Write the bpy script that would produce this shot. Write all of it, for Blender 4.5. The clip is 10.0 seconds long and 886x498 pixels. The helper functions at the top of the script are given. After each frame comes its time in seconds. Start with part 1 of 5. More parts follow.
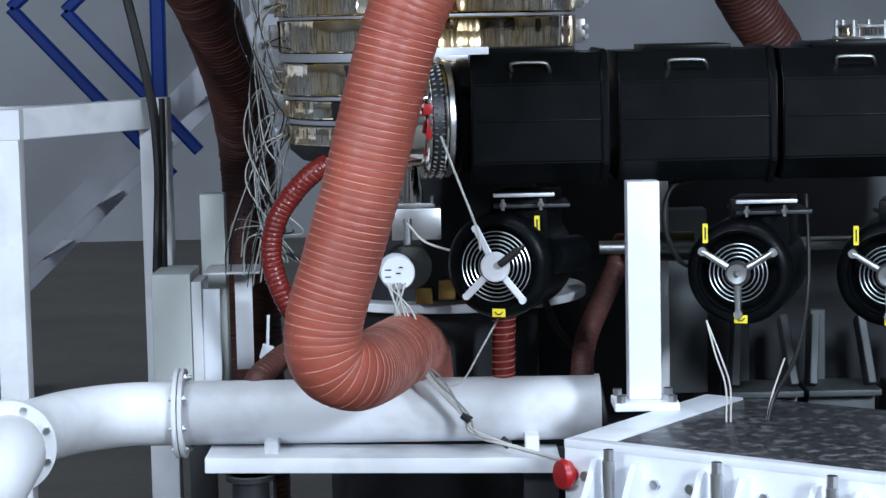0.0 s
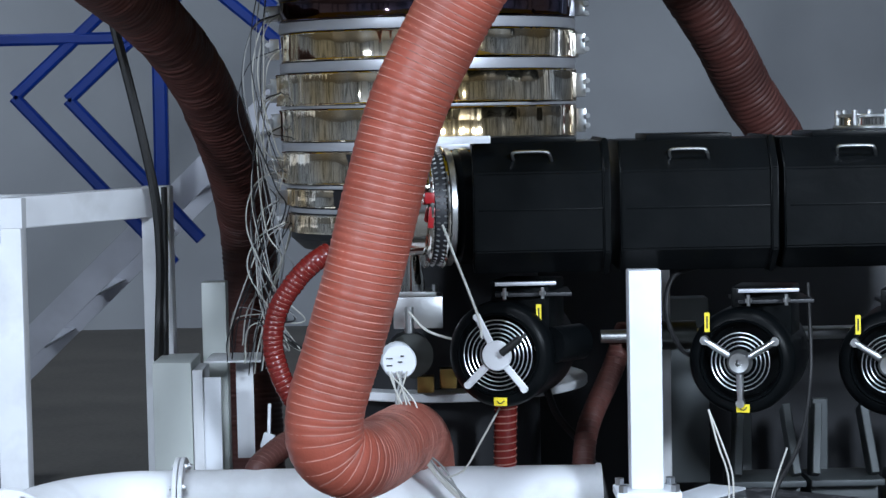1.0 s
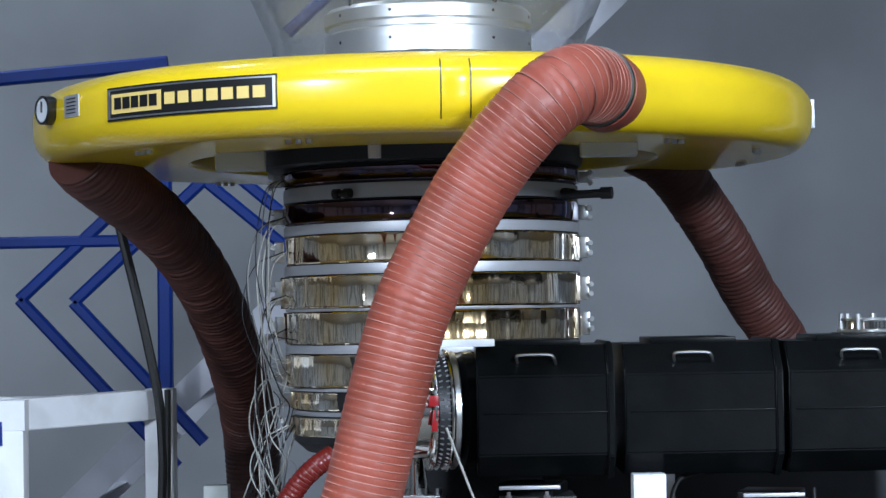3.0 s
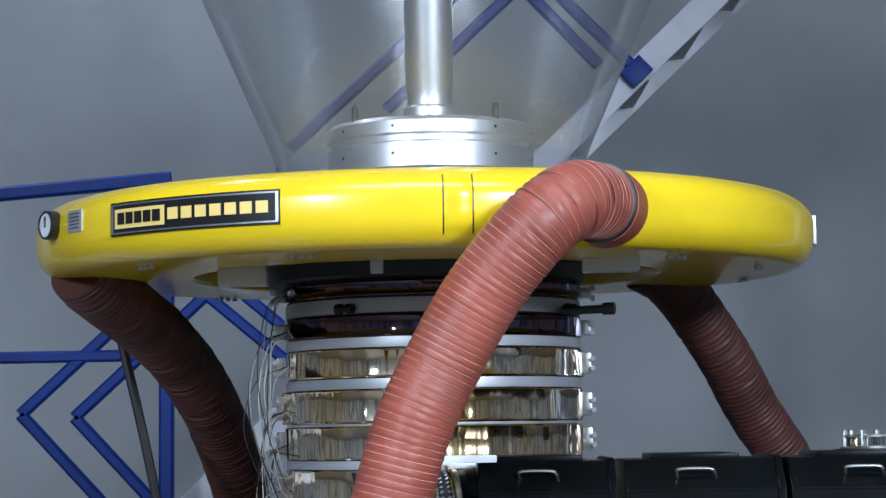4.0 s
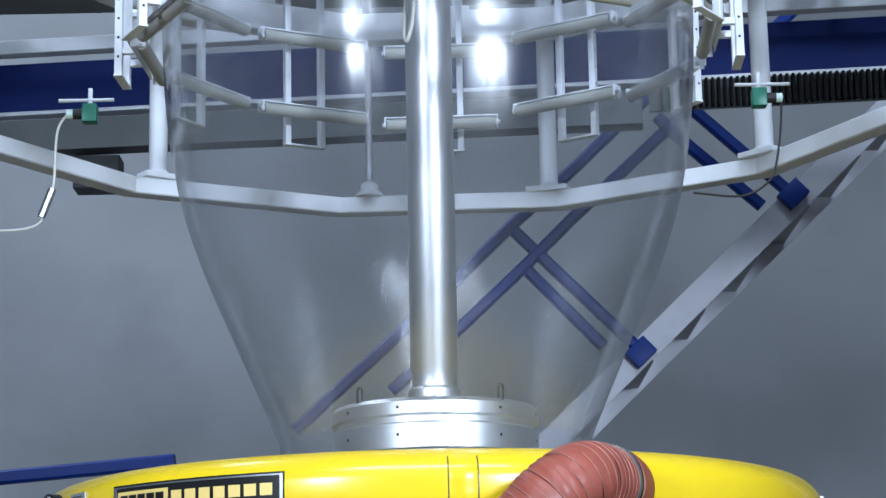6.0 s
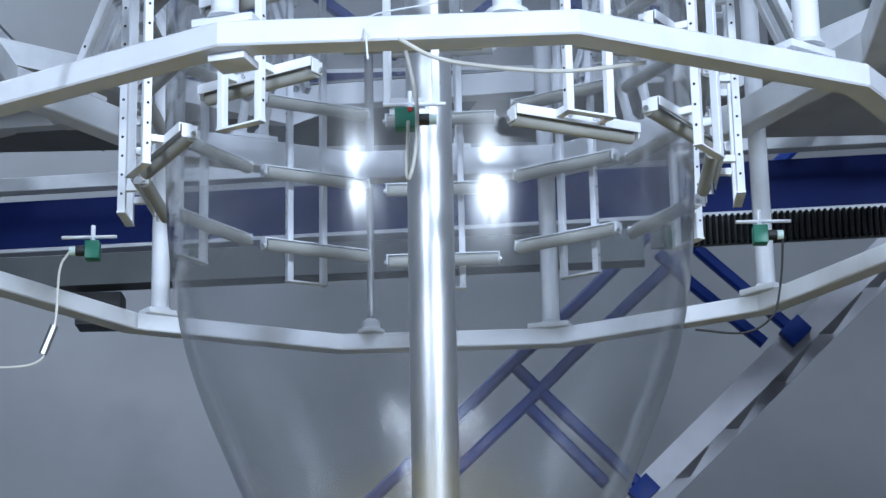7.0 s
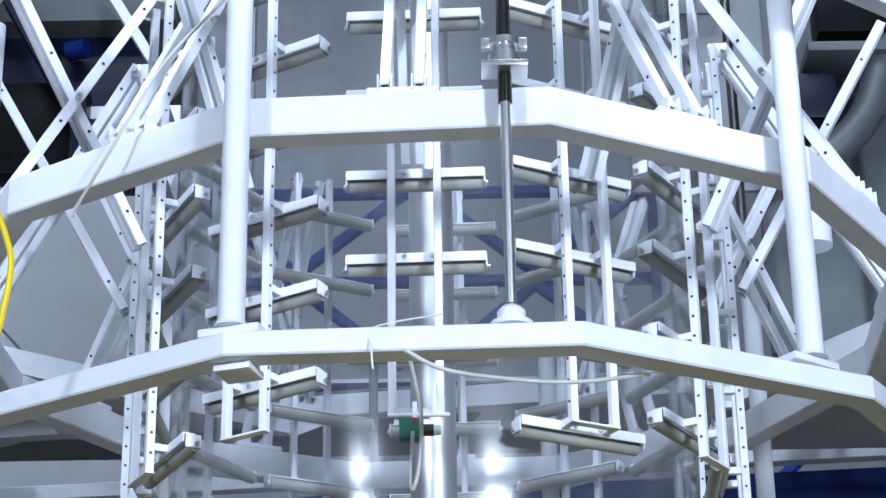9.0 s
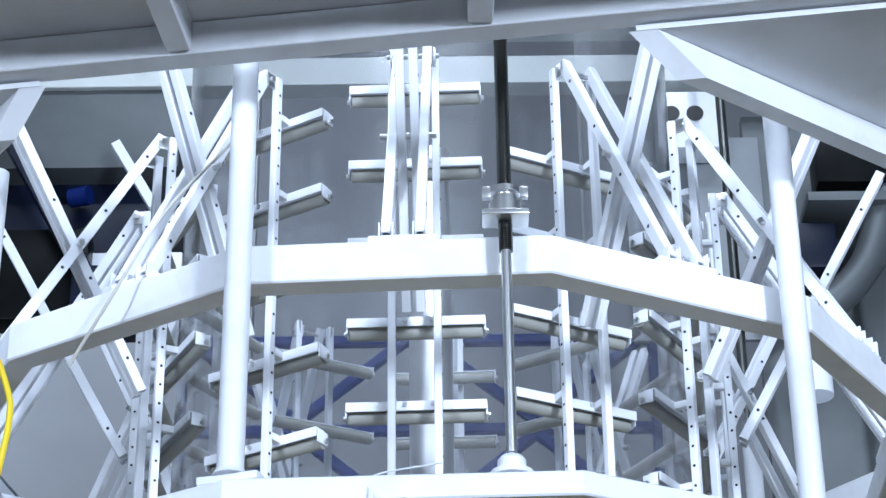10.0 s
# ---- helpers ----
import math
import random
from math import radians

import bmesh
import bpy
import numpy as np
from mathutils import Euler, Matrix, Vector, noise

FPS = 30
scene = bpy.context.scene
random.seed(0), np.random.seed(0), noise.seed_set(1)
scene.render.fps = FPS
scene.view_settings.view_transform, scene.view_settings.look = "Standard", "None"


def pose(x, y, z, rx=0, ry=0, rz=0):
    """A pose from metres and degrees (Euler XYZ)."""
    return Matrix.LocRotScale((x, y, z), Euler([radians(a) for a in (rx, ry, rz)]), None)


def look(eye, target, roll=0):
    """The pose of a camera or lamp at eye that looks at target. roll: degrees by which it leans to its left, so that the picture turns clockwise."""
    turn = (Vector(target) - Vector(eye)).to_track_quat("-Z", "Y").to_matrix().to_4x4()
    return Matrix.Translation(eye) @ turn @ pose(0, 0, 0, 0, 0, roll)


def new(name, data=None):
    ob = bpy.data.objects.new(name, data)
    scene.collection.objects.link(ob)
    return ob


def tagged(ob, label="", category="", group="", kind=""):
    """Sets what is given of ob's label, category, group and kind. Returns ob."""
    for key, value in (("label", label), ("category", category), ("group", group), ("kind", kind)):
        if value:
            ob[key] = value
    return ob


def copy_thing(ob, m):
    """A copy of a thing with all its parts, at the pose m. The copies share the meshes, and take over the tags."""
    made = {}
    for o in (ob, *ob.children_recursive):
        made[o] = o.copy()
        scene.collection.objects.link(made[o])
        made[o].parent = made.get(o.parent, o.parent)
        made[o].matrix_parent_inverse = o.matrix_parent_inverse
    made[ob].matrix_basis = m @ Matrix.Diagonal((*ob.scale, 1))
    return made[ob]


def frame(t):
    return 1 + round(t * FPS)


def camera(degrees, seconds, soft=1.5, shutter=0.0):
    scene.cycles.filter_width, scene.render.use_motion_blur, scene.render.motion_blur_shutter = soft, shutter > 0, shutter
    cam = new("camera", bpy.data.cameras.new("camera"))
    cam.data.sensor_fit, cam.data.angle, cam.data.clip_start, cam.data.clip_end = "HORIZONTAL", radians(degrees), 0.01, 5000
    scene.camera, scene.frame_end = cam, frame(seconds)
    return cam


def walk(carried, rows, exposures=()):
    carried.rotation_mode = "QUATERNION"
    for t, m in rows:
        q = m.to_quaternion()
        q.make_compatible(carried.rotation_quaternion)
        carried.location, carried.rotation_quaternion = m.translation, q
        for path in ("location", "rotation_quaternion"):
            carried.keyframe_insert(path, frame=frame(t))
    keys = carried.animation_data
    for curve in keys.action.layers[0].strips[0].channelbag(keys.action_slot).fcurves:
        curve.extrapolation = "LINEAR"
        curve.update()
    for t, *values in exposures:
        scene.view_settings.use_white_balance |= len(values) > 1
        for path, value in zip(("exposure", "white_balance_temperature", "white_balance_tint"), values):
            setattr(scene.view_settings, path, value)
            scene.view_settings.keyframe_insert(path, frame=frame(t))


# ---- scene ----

EYE = (0.0, -4.0, 1.5)
AX = -0.022          # the bubble's upright axis stands at x = AX, y = 0
cam = camera(23.53, 10.0, soft=1.45)
# seconds, yaw, pitch, roll of the tripod head
TILT = [(0.0, 0.004, -6.103, -1.207), (0.5, 0.005, -4.935, -1.201), (1.0, 0.0, -3.717, -1.133), (1.5, 0.002, -2.522, -1.108),
        (2.0, 0.0, -1.116, -1.071), (3.5, 0.018, 3.266, -0.985), (4.0, 0.016, 4.854, -0.935), (4.5, 0.021, 6.376, -0.975),
        (5.0, 0.016, 8.233, -1.1), (5.5, 0.015, 10.1, -1.13), (6.0, 0.012, 12.419, -1.14), (7.5, 0.002, 17.992, -1.096),
        (8.0, 0.03, 20.241, -1.002), (8.5, 0.02, 22.333, -0.928), (9.0, -0.037, 24.458, -0.9), (9.5, -0.051, 26.392, -0.784),
        (10.0, -0.077, 28.443, -0.673)]


def aim(yaw, pitch, roll):
    a, b = radians(yaw), radians(pitch)
    way = Vector((-math.sin(a) * math.cos(b), math.cos(a) * math.cos(b), math.sin(b)))
    return look(EYE, Vector(EYE) + way, roll)


walk(cam, [(t, aim(y, p, r)) for t, y, p, r in TILT], exposures=[(0.0, -0.08, 6350, 11.5), (3.5, 0.03, 6200, 11.5), (6.0, 0.04, 6080, 11.5), (8.0, -0.07, 6150, 13), (9.3, -0.07, 6150, 13), (10.0, 0.04, 6150, 13)])

# ---- light: lamps mirrored in the film, overhead light, added fills ----
world = bpy.data.worlds.new("hall_air")
scene.world = world
world.use_nodes = True
world.node_tree.nodes["Background"].inputs[0].default_value = (0.5, 0.6, 0.78, 1)
world.node_tree.nodes["Background"].inputs[1].default_value = 0.12


def area_lamp(name, place, target, sx, sy, watts, colour=(0.75, 0.872, 1.0)):
    data = bpy.data.lights.new(name, "AREA")
    data.shape, data.size, data.size_y, data.energy, data.color = "RECTANGLE", sx, sy, watts, colour
    ob = new(name, data)
    ob.matrix_world = look(place, target)
    return ob


area_lamp("flood_lamp", (2.9, -6.6, 3.25), (0, 0, 2.4), 0.55, 0.75, 440)
area_lamp("flood_lamp", (-3.3, -6.3, 3.45), (0, 0, 2.4), 0.6, 0.75, 230)
area_lamp("area_lamp", (0.8, -5.0, 11.5), (0.3, -3.0, 0), 2.5, 1.5, 300)
# unseen fill, added to brighten the south wall that the bands mirror
area_lamp("area_lamp", (0.0, -7.5, 11.5), (0, -11.0, 2.0), 8.0, 1.5, 1400)
# unseen fill, added to lighten the left of the north wall
area_lamp("area_lamp", (-5.5, 4.5, 11.5), (-4.0, 11.0, 0.5), 3.0, 2.0, 600)
# two unseen side fills, added so the film's edges mirror brighter walls
area_lamp("area_lamp", (10.0, 0.0, 11.5), (11.0, 0.0, 0), 2.5, 12.0, 50)
area_lamp("area_lamp", (-10.0, 0.0, 11.5), (-11.0, 0.0, 0), 2.5, 12.0, 150)

# ---- materials ----


def material(name, colour, rough=0.5, metal=0.0, var=0.12, scale=6.0, bump=0.0, fine=90.0, spots=None, coat=0.0, spread=0.06, gleam=0.5):
    """A surface with broad stains, fine grain and relief; spots: (colour, amount, scale) of dirt."""
    m = bpy.data.materials.new(name)
    m.use_nodes = True
    nt = m.node_tree
    b = nt.nodes["Principled BSDF"]
    tc = nt.nodes.new("ShaderNodeTexCoord")
    n1 = nt.nodes.new("ShaderNodeTexNoise")
    n1.inputs["Scale"].default_value, n1.inputs["Detail"].default_value = scale, 5
    n2 = nt.nodes.new("ShaderNodeTexNoise")
    n2.inputs["Scale"].default_value, n2.inputs["Detail"].default_value = fine, 3
    for n in (n1, n2):
        nt.links.new(tc.outputs["Object"], n.inputs["Vector"])
    ramp = nt.nodes.new("ShaderNodeMapRange")
    ramp.inputs[1].default_value, ramp.inputs[2].default_value = 0.3, 0.7
    ramp.inputs[3].default_value, ramp.inputs[4].default_value = 1 - var, 1 + var * 0.6
    nt.links.new(n1.outputs["Fac"], ramp.inputs[0])
    mul = nt.nodes.new("ShaderNodeMix")
    mul.data_type, mul.blend_type = "RGBA", "MULTIPLY"
    mul.inputs[0].default_value = 1.0
    mul.inputs[6].default_value = (*colour, 1)
    nt.links.new(ramp.outputs[0], mul.inputs[7])
    out = mul.outputs[2]
    if spots:
        dirt, amount, sc = spots
        n3 = nt.nodes.new("ShaderNodeTexNoise")
        n3.inputs["Scale"].default_value, n3.inputs["Detail"].default_value = sc, 8
        nt.links.new(tc.outputs["Object"], n3.inputs["Vector"])
        r3 = nt.nodes.new("ShaderNodeMapRange")
        r3.inputs[1].default_value, r3.inputs[2].default_value, r3.inputs[4].default_value = 0.52, 0.75, amount
        nt.links.new(n3.outputs["Fac"], r3.inputs[0])
        mx = nt.nodes.new("ShaderNodeMix")
        mx.data_type = "RGBA"
        mx.inputs[7].default_value = (*dirt, 1)
        nt.links.new(r3.outputs[0], mx.inputs[0])
        nt.links.new(out, mx.inputs[6])
        out = mx.outputs[2]
    nt.links.new(out, b.inputs["Base Color"])
    rr = nt.nodes.new("ShaderNodeMapRange")
    rr.inputs[1].default_value, rr.inputs[2].default_value = 0.3, 0.7
    rr.inputs[3].default_value, rr.inputs[4].default_value = max(0.02, rough * (1 - spread)), min(1, rough * (1 + spread))
    nt.links.new(n2.outputs["Fac"], rr.inputs[0])
    nt.links.new(rr.outputs[0], b.inputs["Roughness"])
    b.inputs["Metallic"].default_value = metal
    b.inputs["Coat Weight"].default_value = coat
    b.inputs["Specular IOR Level"].default_value = gleam
    if bump:
        bp = nt.nodes.new("ShaderNodeBump")
        bp.inputs["Strength"].default_value, bp.inputs["Distance"].default_value = bump, 0.004
        nt.links.new(n2.outputs["Fac"], bp.inputs["Height"])
        nt.links.new(bp.outputs[0], b.inputs["Normal"])
    return m


WHITE = material("white_paint", (0.76, 0.785, 0.835), 0.38, var=0.06, spots=((0.45, 0.44, 0.43), 0.25, 14), bump=0.04)
WHITE_OLD = material("worn_white_paint", (0.72, 0.73, 0.76), 0.42, var=0.1, spots=((0.30, 0.29, 0.28), 0.45, 9), bump=0.06)
GREYBOX = material("light_grey_enamel", (0.55, 0.58, 0.56), 0.4, var=0.06, spots=((0.3, 0.3, 0.29), 0.3, 12))
BLACK = material("black_sheet_metal", (0.0028, 0.0036, 0.0042), 0.34, var=0.35, scale=9, bump=0.06, spots=((0.009, 0.01, 0.0105), 0.6, 6), gleam=0.08)
MATTBLACK = material("matt_black_paint", (0.006, 0.006, 0.0065), 0.8, var=0.3, gleam=0.1)
DARK = material("dark_iron", (0.03, 0.031, 0.035), 0.45, metal=0.4, var=0.3)
YELLOW = material("yellow_enamel", (0.87, 0.61, 0.012), 0.24, var=0.05, scale=3, bump=0.02, spots=((0.6, 0.4, 0.02), 0.2, 7), coat=0.3)
ALU = material("turned_aluminium", (0.8, 0.81, 0.83), 0.42, metal=1.0, var=0.08, fine=60)
STEEL = material("polished_stainless_steel", (0.74, 0.71, 0.66), 0.07, metal=1.0, var=0.12)
ZINC = material("zinc_plated_steel", (0.66, 0.67, 0.68), 0.3, metal=1.0, var=0.15, fine=140)
BLUE = material("blue_paint", (0.005, 0.03, 0.21), 0.45, var=0.12, spots=((0.01, 0.03, 0.1), 0.3, 10), gleam=0.2)
# navy paint taken darker, standing in for shade above the deck
NAVY_SHADED = material("shaded_navy_enamel", (0.003, 0.006, 0.02), 0.4, var=0.2, gleam=0.2)
BLUE_BEAM = material("dark_blue_beam_paint", (0.003, 0.013, 0.1), 0.5, var=0.12, gleam=0.15)
RUBBER = material("black_cable_rubber", (0.012, 0.012, 0.013), 0.5, var=0.2)
WIRE = material("pale_cable_sleeve", (0.55, 0.54, 0.5), 0.6, var=0.2)
WIRE_GREY = material("grey_cable_sleeve", (0.3, 0.3, 0.3), 0.55, var=0.25)
WALL = material("grey_wall_sheet", (0.32, 0.33, 0.35), 0.6, var=0.22, scale=0.5, fine=3, bump=0.6, spots=((0.24, 0.25, 0.27), 0.5, 1.2))
CONCRETE = material("dusty_concrete", (0.078, 0.07, 0.06), 0.7, var=0.25, scale=1.2, fine=40, bump=0.1, spots=((0.05, 0.045, 0.04), 0.6, 2.5))
HOSE = material("brick_red_hose_fabric", (0.335, 0.077, 0.049), 0.45, var=0.25, scale=7, bump=0.15, fine=120, spots=((0.33, 0.12, 0.09), 0.4, 13))
# darker copies of hose and wire: shade behind the ring put into colour
HOSE_SHADED = material("shaded_hose_fabric", (0.095, 0.03, 0.024), 0.55, var=0.4, scale=8, bump=0.25, fine=70, spots=((0.05, 0.022, 0.02), 0.6, 11))
WIRE_SHADED = material("shaded_wire_sleeve", (0.11, 0.05, 0.04), 0.5, var=0.4, scale=20)
HOSE_THIN = material("dark_red_rubber_hose", (0.16, 0.015, 0.012), 0.25, var=0.2, scale=9)
STAIRPAINT = material("dull_grey_white_stair_paint", (0.5, 0.505, 0.56), 0.45, var=0.12, spots=((0.3, 0.3, 0.32), 0.4, 7))
ROLLER = material("pale_grey_roller_sleeve", (0.34, 0.34, 0.31), 0.5, var=0.15, spots=((0.3, 0.29, 0.26), 0.4, 14))

GALV = material("matt_grey_steel", (0.55, 0.56, 0.6), 0.45, metal=0.6, var=0.1)
GREYCAST = material("grey_cast_housing", (0.09, 0.1, 0.105), 0.5, metal=0.3, var=0.15)
BLACKPLATE = material("black_name_plate", (0.01, 0.01, 0.01), 0.3, var=0.2)
PLATEYELLOW = material("plate_yellow", (0.85, 0.62, 0.2), 0.4, var=0.08)
HOSEWIRE = material("dusty_wire_sleeve", (0.4, 0.18, 0.145), 0.65, var=0.5, scale=20, gleam=0.25)

DARKSTEEL = material("oily_thread_steel", (0.12, 0.125, 0.12), 0.35, metal=1.0, var=0.3)
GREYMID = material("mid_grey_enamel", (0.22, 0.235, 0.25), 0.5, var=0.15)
DECKPAINT = material("pale_deck_paint", (0.74, 0.76, 0.79), 0.45, var=0.12, scale=3, spots=((0.35, 0.36, 0.38), 0.4, 5))

STICKER = material("yellow_sticker", (0.85, 0.68, 0.03), 0.45, var=0.05)
REDPLASTIC = material("red_plastic", (0.33, 0.008, 0.012), 0.35, var=0.1)
SPECK = material("speckled_dark_worktop", (0.035, 0.035, 0.039), 0.42, var=0.6, scale=80, fine=160, bump=0.12, spots=((0.24, 0.24, 0.25), 0.9, 55), coat=0.1)
BRASS = material("brass", (0.45, 0.3, 0.1), 0.3, metal=1.0, var=0.2)
GREEN = material("green_plastic", (0.01, 0.16, 0.1), 0.4, var=0.15)
PALECAP = material("pale_cap", (0.55, 0.7, 0.66), 0.4, var=0.1)
YELLOWCABLE = material("yellow_cable_sheath", (0.8, 0.6, 0.02), 0.45, var=0.08)



def band_steel(name, silver, gold, rough, strength, across):
    """Thin rolled steel: upright ripples round the band, heat-tinted in patches."""
    m = material(name, silver, rough, 1.0, var=0.1)
    nt = m.node_tree
    b = nt.nodes["Principled BSDF"]
    tc = nt.nodes.new("ShaderNodeTexCoord")
    mp = nt.nodes.new("ShaderNodeMapping")
    mp.inputs["Scale"].default_value = (across, across, across * 0.03)
    ripple = nt.nodes.new("ShaderNodeTexNoise")
    ripple.inputs["Scale"].default_value, ripple.inputs["Detail"].default_value = 1.0, 2.2
    bp = nt.nodes.new("ShaderNodeBump")
    bp.inputs["Strength"].default_value, bp.inputs["Distance"].default_value = strength, 0.016
    mp2 = nt.nodes.new("ShaderNodeMapping")
    mp2.inputs["Scale"].default_value = (9, 9, 3)
    tint = nt.nodes.new("ShaderNodeTexNoise")
    tint.inputs["Scale"].default_value, tint.inputs["Detail"].default_value = 1.0, 3
    ramp = nt.nodes.new("ShaderNodeValToRGB")
    ramp.color_ramp.elements[0].position, ramp.color_ramp.elements[0].color = 0.4, (*silver, 1)
    ramp.color_ramp.elements[1].position, ramp.color_ramp.elements[1].color = 0.62, (*gold, 1)
    for x, y in ((tc.outputs["Object"], mp.inputs[0]), (mp.outputs[0], ripple.inputs["Vector"]), (ripple.outputs["Fac"], bp.inputs["Height"]), (bp.outputs[0], b.inputs["Normal"]),
                 (tc.outputs["Object"], mp2.inputs[0]), (mp2.outputs[0], tint.inputs["Vector"]), (tint.outputs["Fac"], ramp.inputs[0]), (ramp.outputs[0], b.inputs["Base Color"])):
        nt.links.new(x, y)
    return m


BAND = band_steel("rippled_band_steel", (0.96, 0.92, 0.83), (0.93, 0.66, 0.33), 0.1, 0.25, 30)
BURNT = band_steel("heat_tinted_steel", (0.11, 0.11, 0.19), (0.14, 0.08, 0.075), 0.09, 0.2, 14)


def film_material():
    m = bpy.data.materials.new("clear_plastic_film")
    m.use_nodes = True
    nt = m.node_tree
    nt.nodes.remove(nt.nodes["Principled BSDF"])
    out = nt.nodes["Material Output"]
    clear = nt.nodes.new("ShaderNodeBsdfTransparent")
    clear.inputs[0].default_value = (0.965, 0.97, 0.985, 1)
    gloss = nt.nodes.new("ShaderNodeBsdfGlossy")
    gloss.inputs["Roughness"].default_value = 0.19
    haze = nt.nodes.new("ShaderNodeBsdfTranslucent")
    haze.inputs[0].default_value = (0.8, 0.83, 0.88, 1)
    face = nt.nodes.new("ShaderNodeLayerWeight")
    face.inputs[0].default_value = 0.5
    power = nt.nodes.new("ShaderNodeMath")
    power.operation = "POWER"
    power.inputs[1].default_value = 2.4
    nt.links.new(face.outputs["Facing"], power.inputs[0])
    fres = nt.nodes.new("ShaderNodeMapRange")
    fres.inputs[3].default_value, fres.inputs[4].default_value = 0.08, 0.9
    nt.links.new(power.outputs[0], fres.inputs[0])
    a = nt.nodes.new("ShaderNodeMixShader")
    a.inputs[0].default_value = 0.06
    nt.links.new(clear.outputs[0], a.inputs[1])
    nt.links.new(haze.outputs[0], a.inputs[2])
    b = nt.nodes.new("ShaderNodeMixShader")
    nt.links.new(fres.outputs[0], b.inputs[0])
    nt.links.new(a.outputs[0], b.inputs[1])
    nt.links.new(gloss.outputs[0], b.inputs[2])
    tc = nt.nodes.new("ShaderNodeTexCoord")
    mp = nt.nodes.new("ShaderNodeMapping")
    mp.inputs["Scale"].default_value = (14, 14, 0.6)
    ns = nt.nodes.new("ShaderNodeTexNoise")
    ns.inputs["Scale"].default_value = 1.0
    bp = nt.nodes.new("ShaderNodeBump")
    bp.inputs["Strength"].default_value, bp.inputs["Distance"].default_value = 0.35, 0.008
    nt.links.new(tc.outputs["Object"], mp.inputs[0])
    nt.links.new(mp.outputs[0], ns.inputs["Vector"])
    nt.links.new(ns.outputs["Fac"], bp.inputs["Height"])
    nt.links.new(bp.outputs[0], gloss.inputs["Normal"])
    nt.links.new(b.outputs[0], out.inputs["Surface"])
    return m


FILM = film_material()

# ---- builders ----


def V(*a):
    return Vector(a)


def thing(name, place, label, category, group=""):
    ob = new(name)
    ob.empty_display_size = 0.05
    ob.location = place
    return tagged(ob, label, category, group)


def root_place(ob):
    p = Vector((0, 0, 0))
    while ob:
        p += ob.location
        ob = ob.parent
    return p


def part(name, bm, mat, parent=None, label="", smooth=True, sharp=35):
    """One mesh object from a bmesh in world metres, under a thing or a part."""
    if parent:
        bmesh.ops.translate(bm, verts=bm.verts, vec=-root_place(parent))
    bm.normal_update()
    for e in bm.edges:
        e.smooth = len(e.link_faces) == 2 and e.calc_face_angle(0) < radians(sharp)
    for f in bm.faces:
        f.smooth = smooth
    me = bpy.data.meshes.new(name)
    bm.to_mesh(me)
    bm.free()
    for m in mat if isinstance(mat, tuple) else (mat,):
        me.materials.append(m)
    ob = new(name, me)
    ob.parent = parent
    if label:
        tagged(ob, label)
    return ob


def solid(name, bm, mat, label, category, group="", kind=""):
    """A top-level thing that is one mesh."""
    return tagged(part(name, bm, mat), label, category, group, kind)


def frame_of(way, up=V(0, 0, 1)):
    z = way.normalized()
    x = up.cross(z)
    if x.length < 1e-4:
        x = V(1, 0, 0).cross(z)
    x.normalize()
    return x, z.cross(x), z


def box(bm, c, size, m=None, bevel=0.0):
    r = bmesh.ops.create_cube(bm, size=1)["verts"]
    bmesh.ops.scale(bm, vec=size, verts=r)
    if bevel:
        es = list({e for v in r for e in v.link_edges})
        n0 = set(bm.verts) - set(r)
        bmesh.ops.bevel(bm, geom=es, offset=bevel, segments=2, profile=0.6, affect="EDGES")
        r = [v for v in bm.verts if v not in n0]
    if m is not None:
        bmesh.ops.transform(bm, matrix=m, verts=r)
    bmesh.ops.translate(bm, vec=c, verts=r)
    return r


def bar(bm, p0, p1, w, h, up=V(0, 0, 1), wall=0.0, bevel=0.002):
    """A straight box-section bar; w across, h along up. wall: hollow, open ends."""
    p0, p1 = Vector(p0), Vector(p1)
    x, y, z = frame_of(p1 - p0, up)

    def ring(p, w, h, b):
        q = []
        for sx, sy in ((1, 1), (-1, 1), (-1, -1), (1, -1)):
            k = ((sx * (w / 2 - b), sy * h / 2), (sx * w / 2, sy * (h / 2 - b)))
            if sx * sy < 0:
                k = k[::-1]
            q += [bm.verts.new(p + x * a + y * c) for a, c in (k if sx * sy > 0 else k)][::-1]
        return q
    a, b = ring(p0, w, h, bevel), ring(p1, w, h, bevel)
    n = len(a)
    for i in range(n):
        bm.faces.new((a[i], a[(i + 1) % n], b[(i + 1) % n], b[i]))
    if wall:
        c, d = ring(p0, w - 2 * wall, h - 2 * wall, bevel / 2), ring(p1, w - 2 * wall, h - 2 * wall, bevel / 2)
        for i in range(n):
            j = (i + 1) % n
            bm.faces.new((c[j], c[i], d[i], d[j]))
            bm.faces.new((a[j], a[i], c[i], c[j]))
            bm.faces.new((b[i], b[j], d[j], d[i]))
    else:
        bm.faces.new(a[::-1])
        bm.faces.new(b)


def cyl(bm, p0, p1, r, n=16, r1=None, caps=True):
    p0, p1 = Vector(p0), Vector(p1)
    x, y, z = frame_of(p1 - p0)
    a, b = [], []
    for i in range(n):
        t = 2 * math.pi * i / n
        d = x * math.cos(t) + y * math.sin(t)
        a.append(bm.verts.new(p0 + d * r))
        b.append(bm.verts.new(p1 + d * (r if r1 is None else r1)))
    for i in range(n):
        bm.faces.new((a[i], a[(i + 1) % n], b[(i + 1) % n], b[i]))
    if caps:
        bm.faces.new(a[::-1])
        bm.faces.new(b)


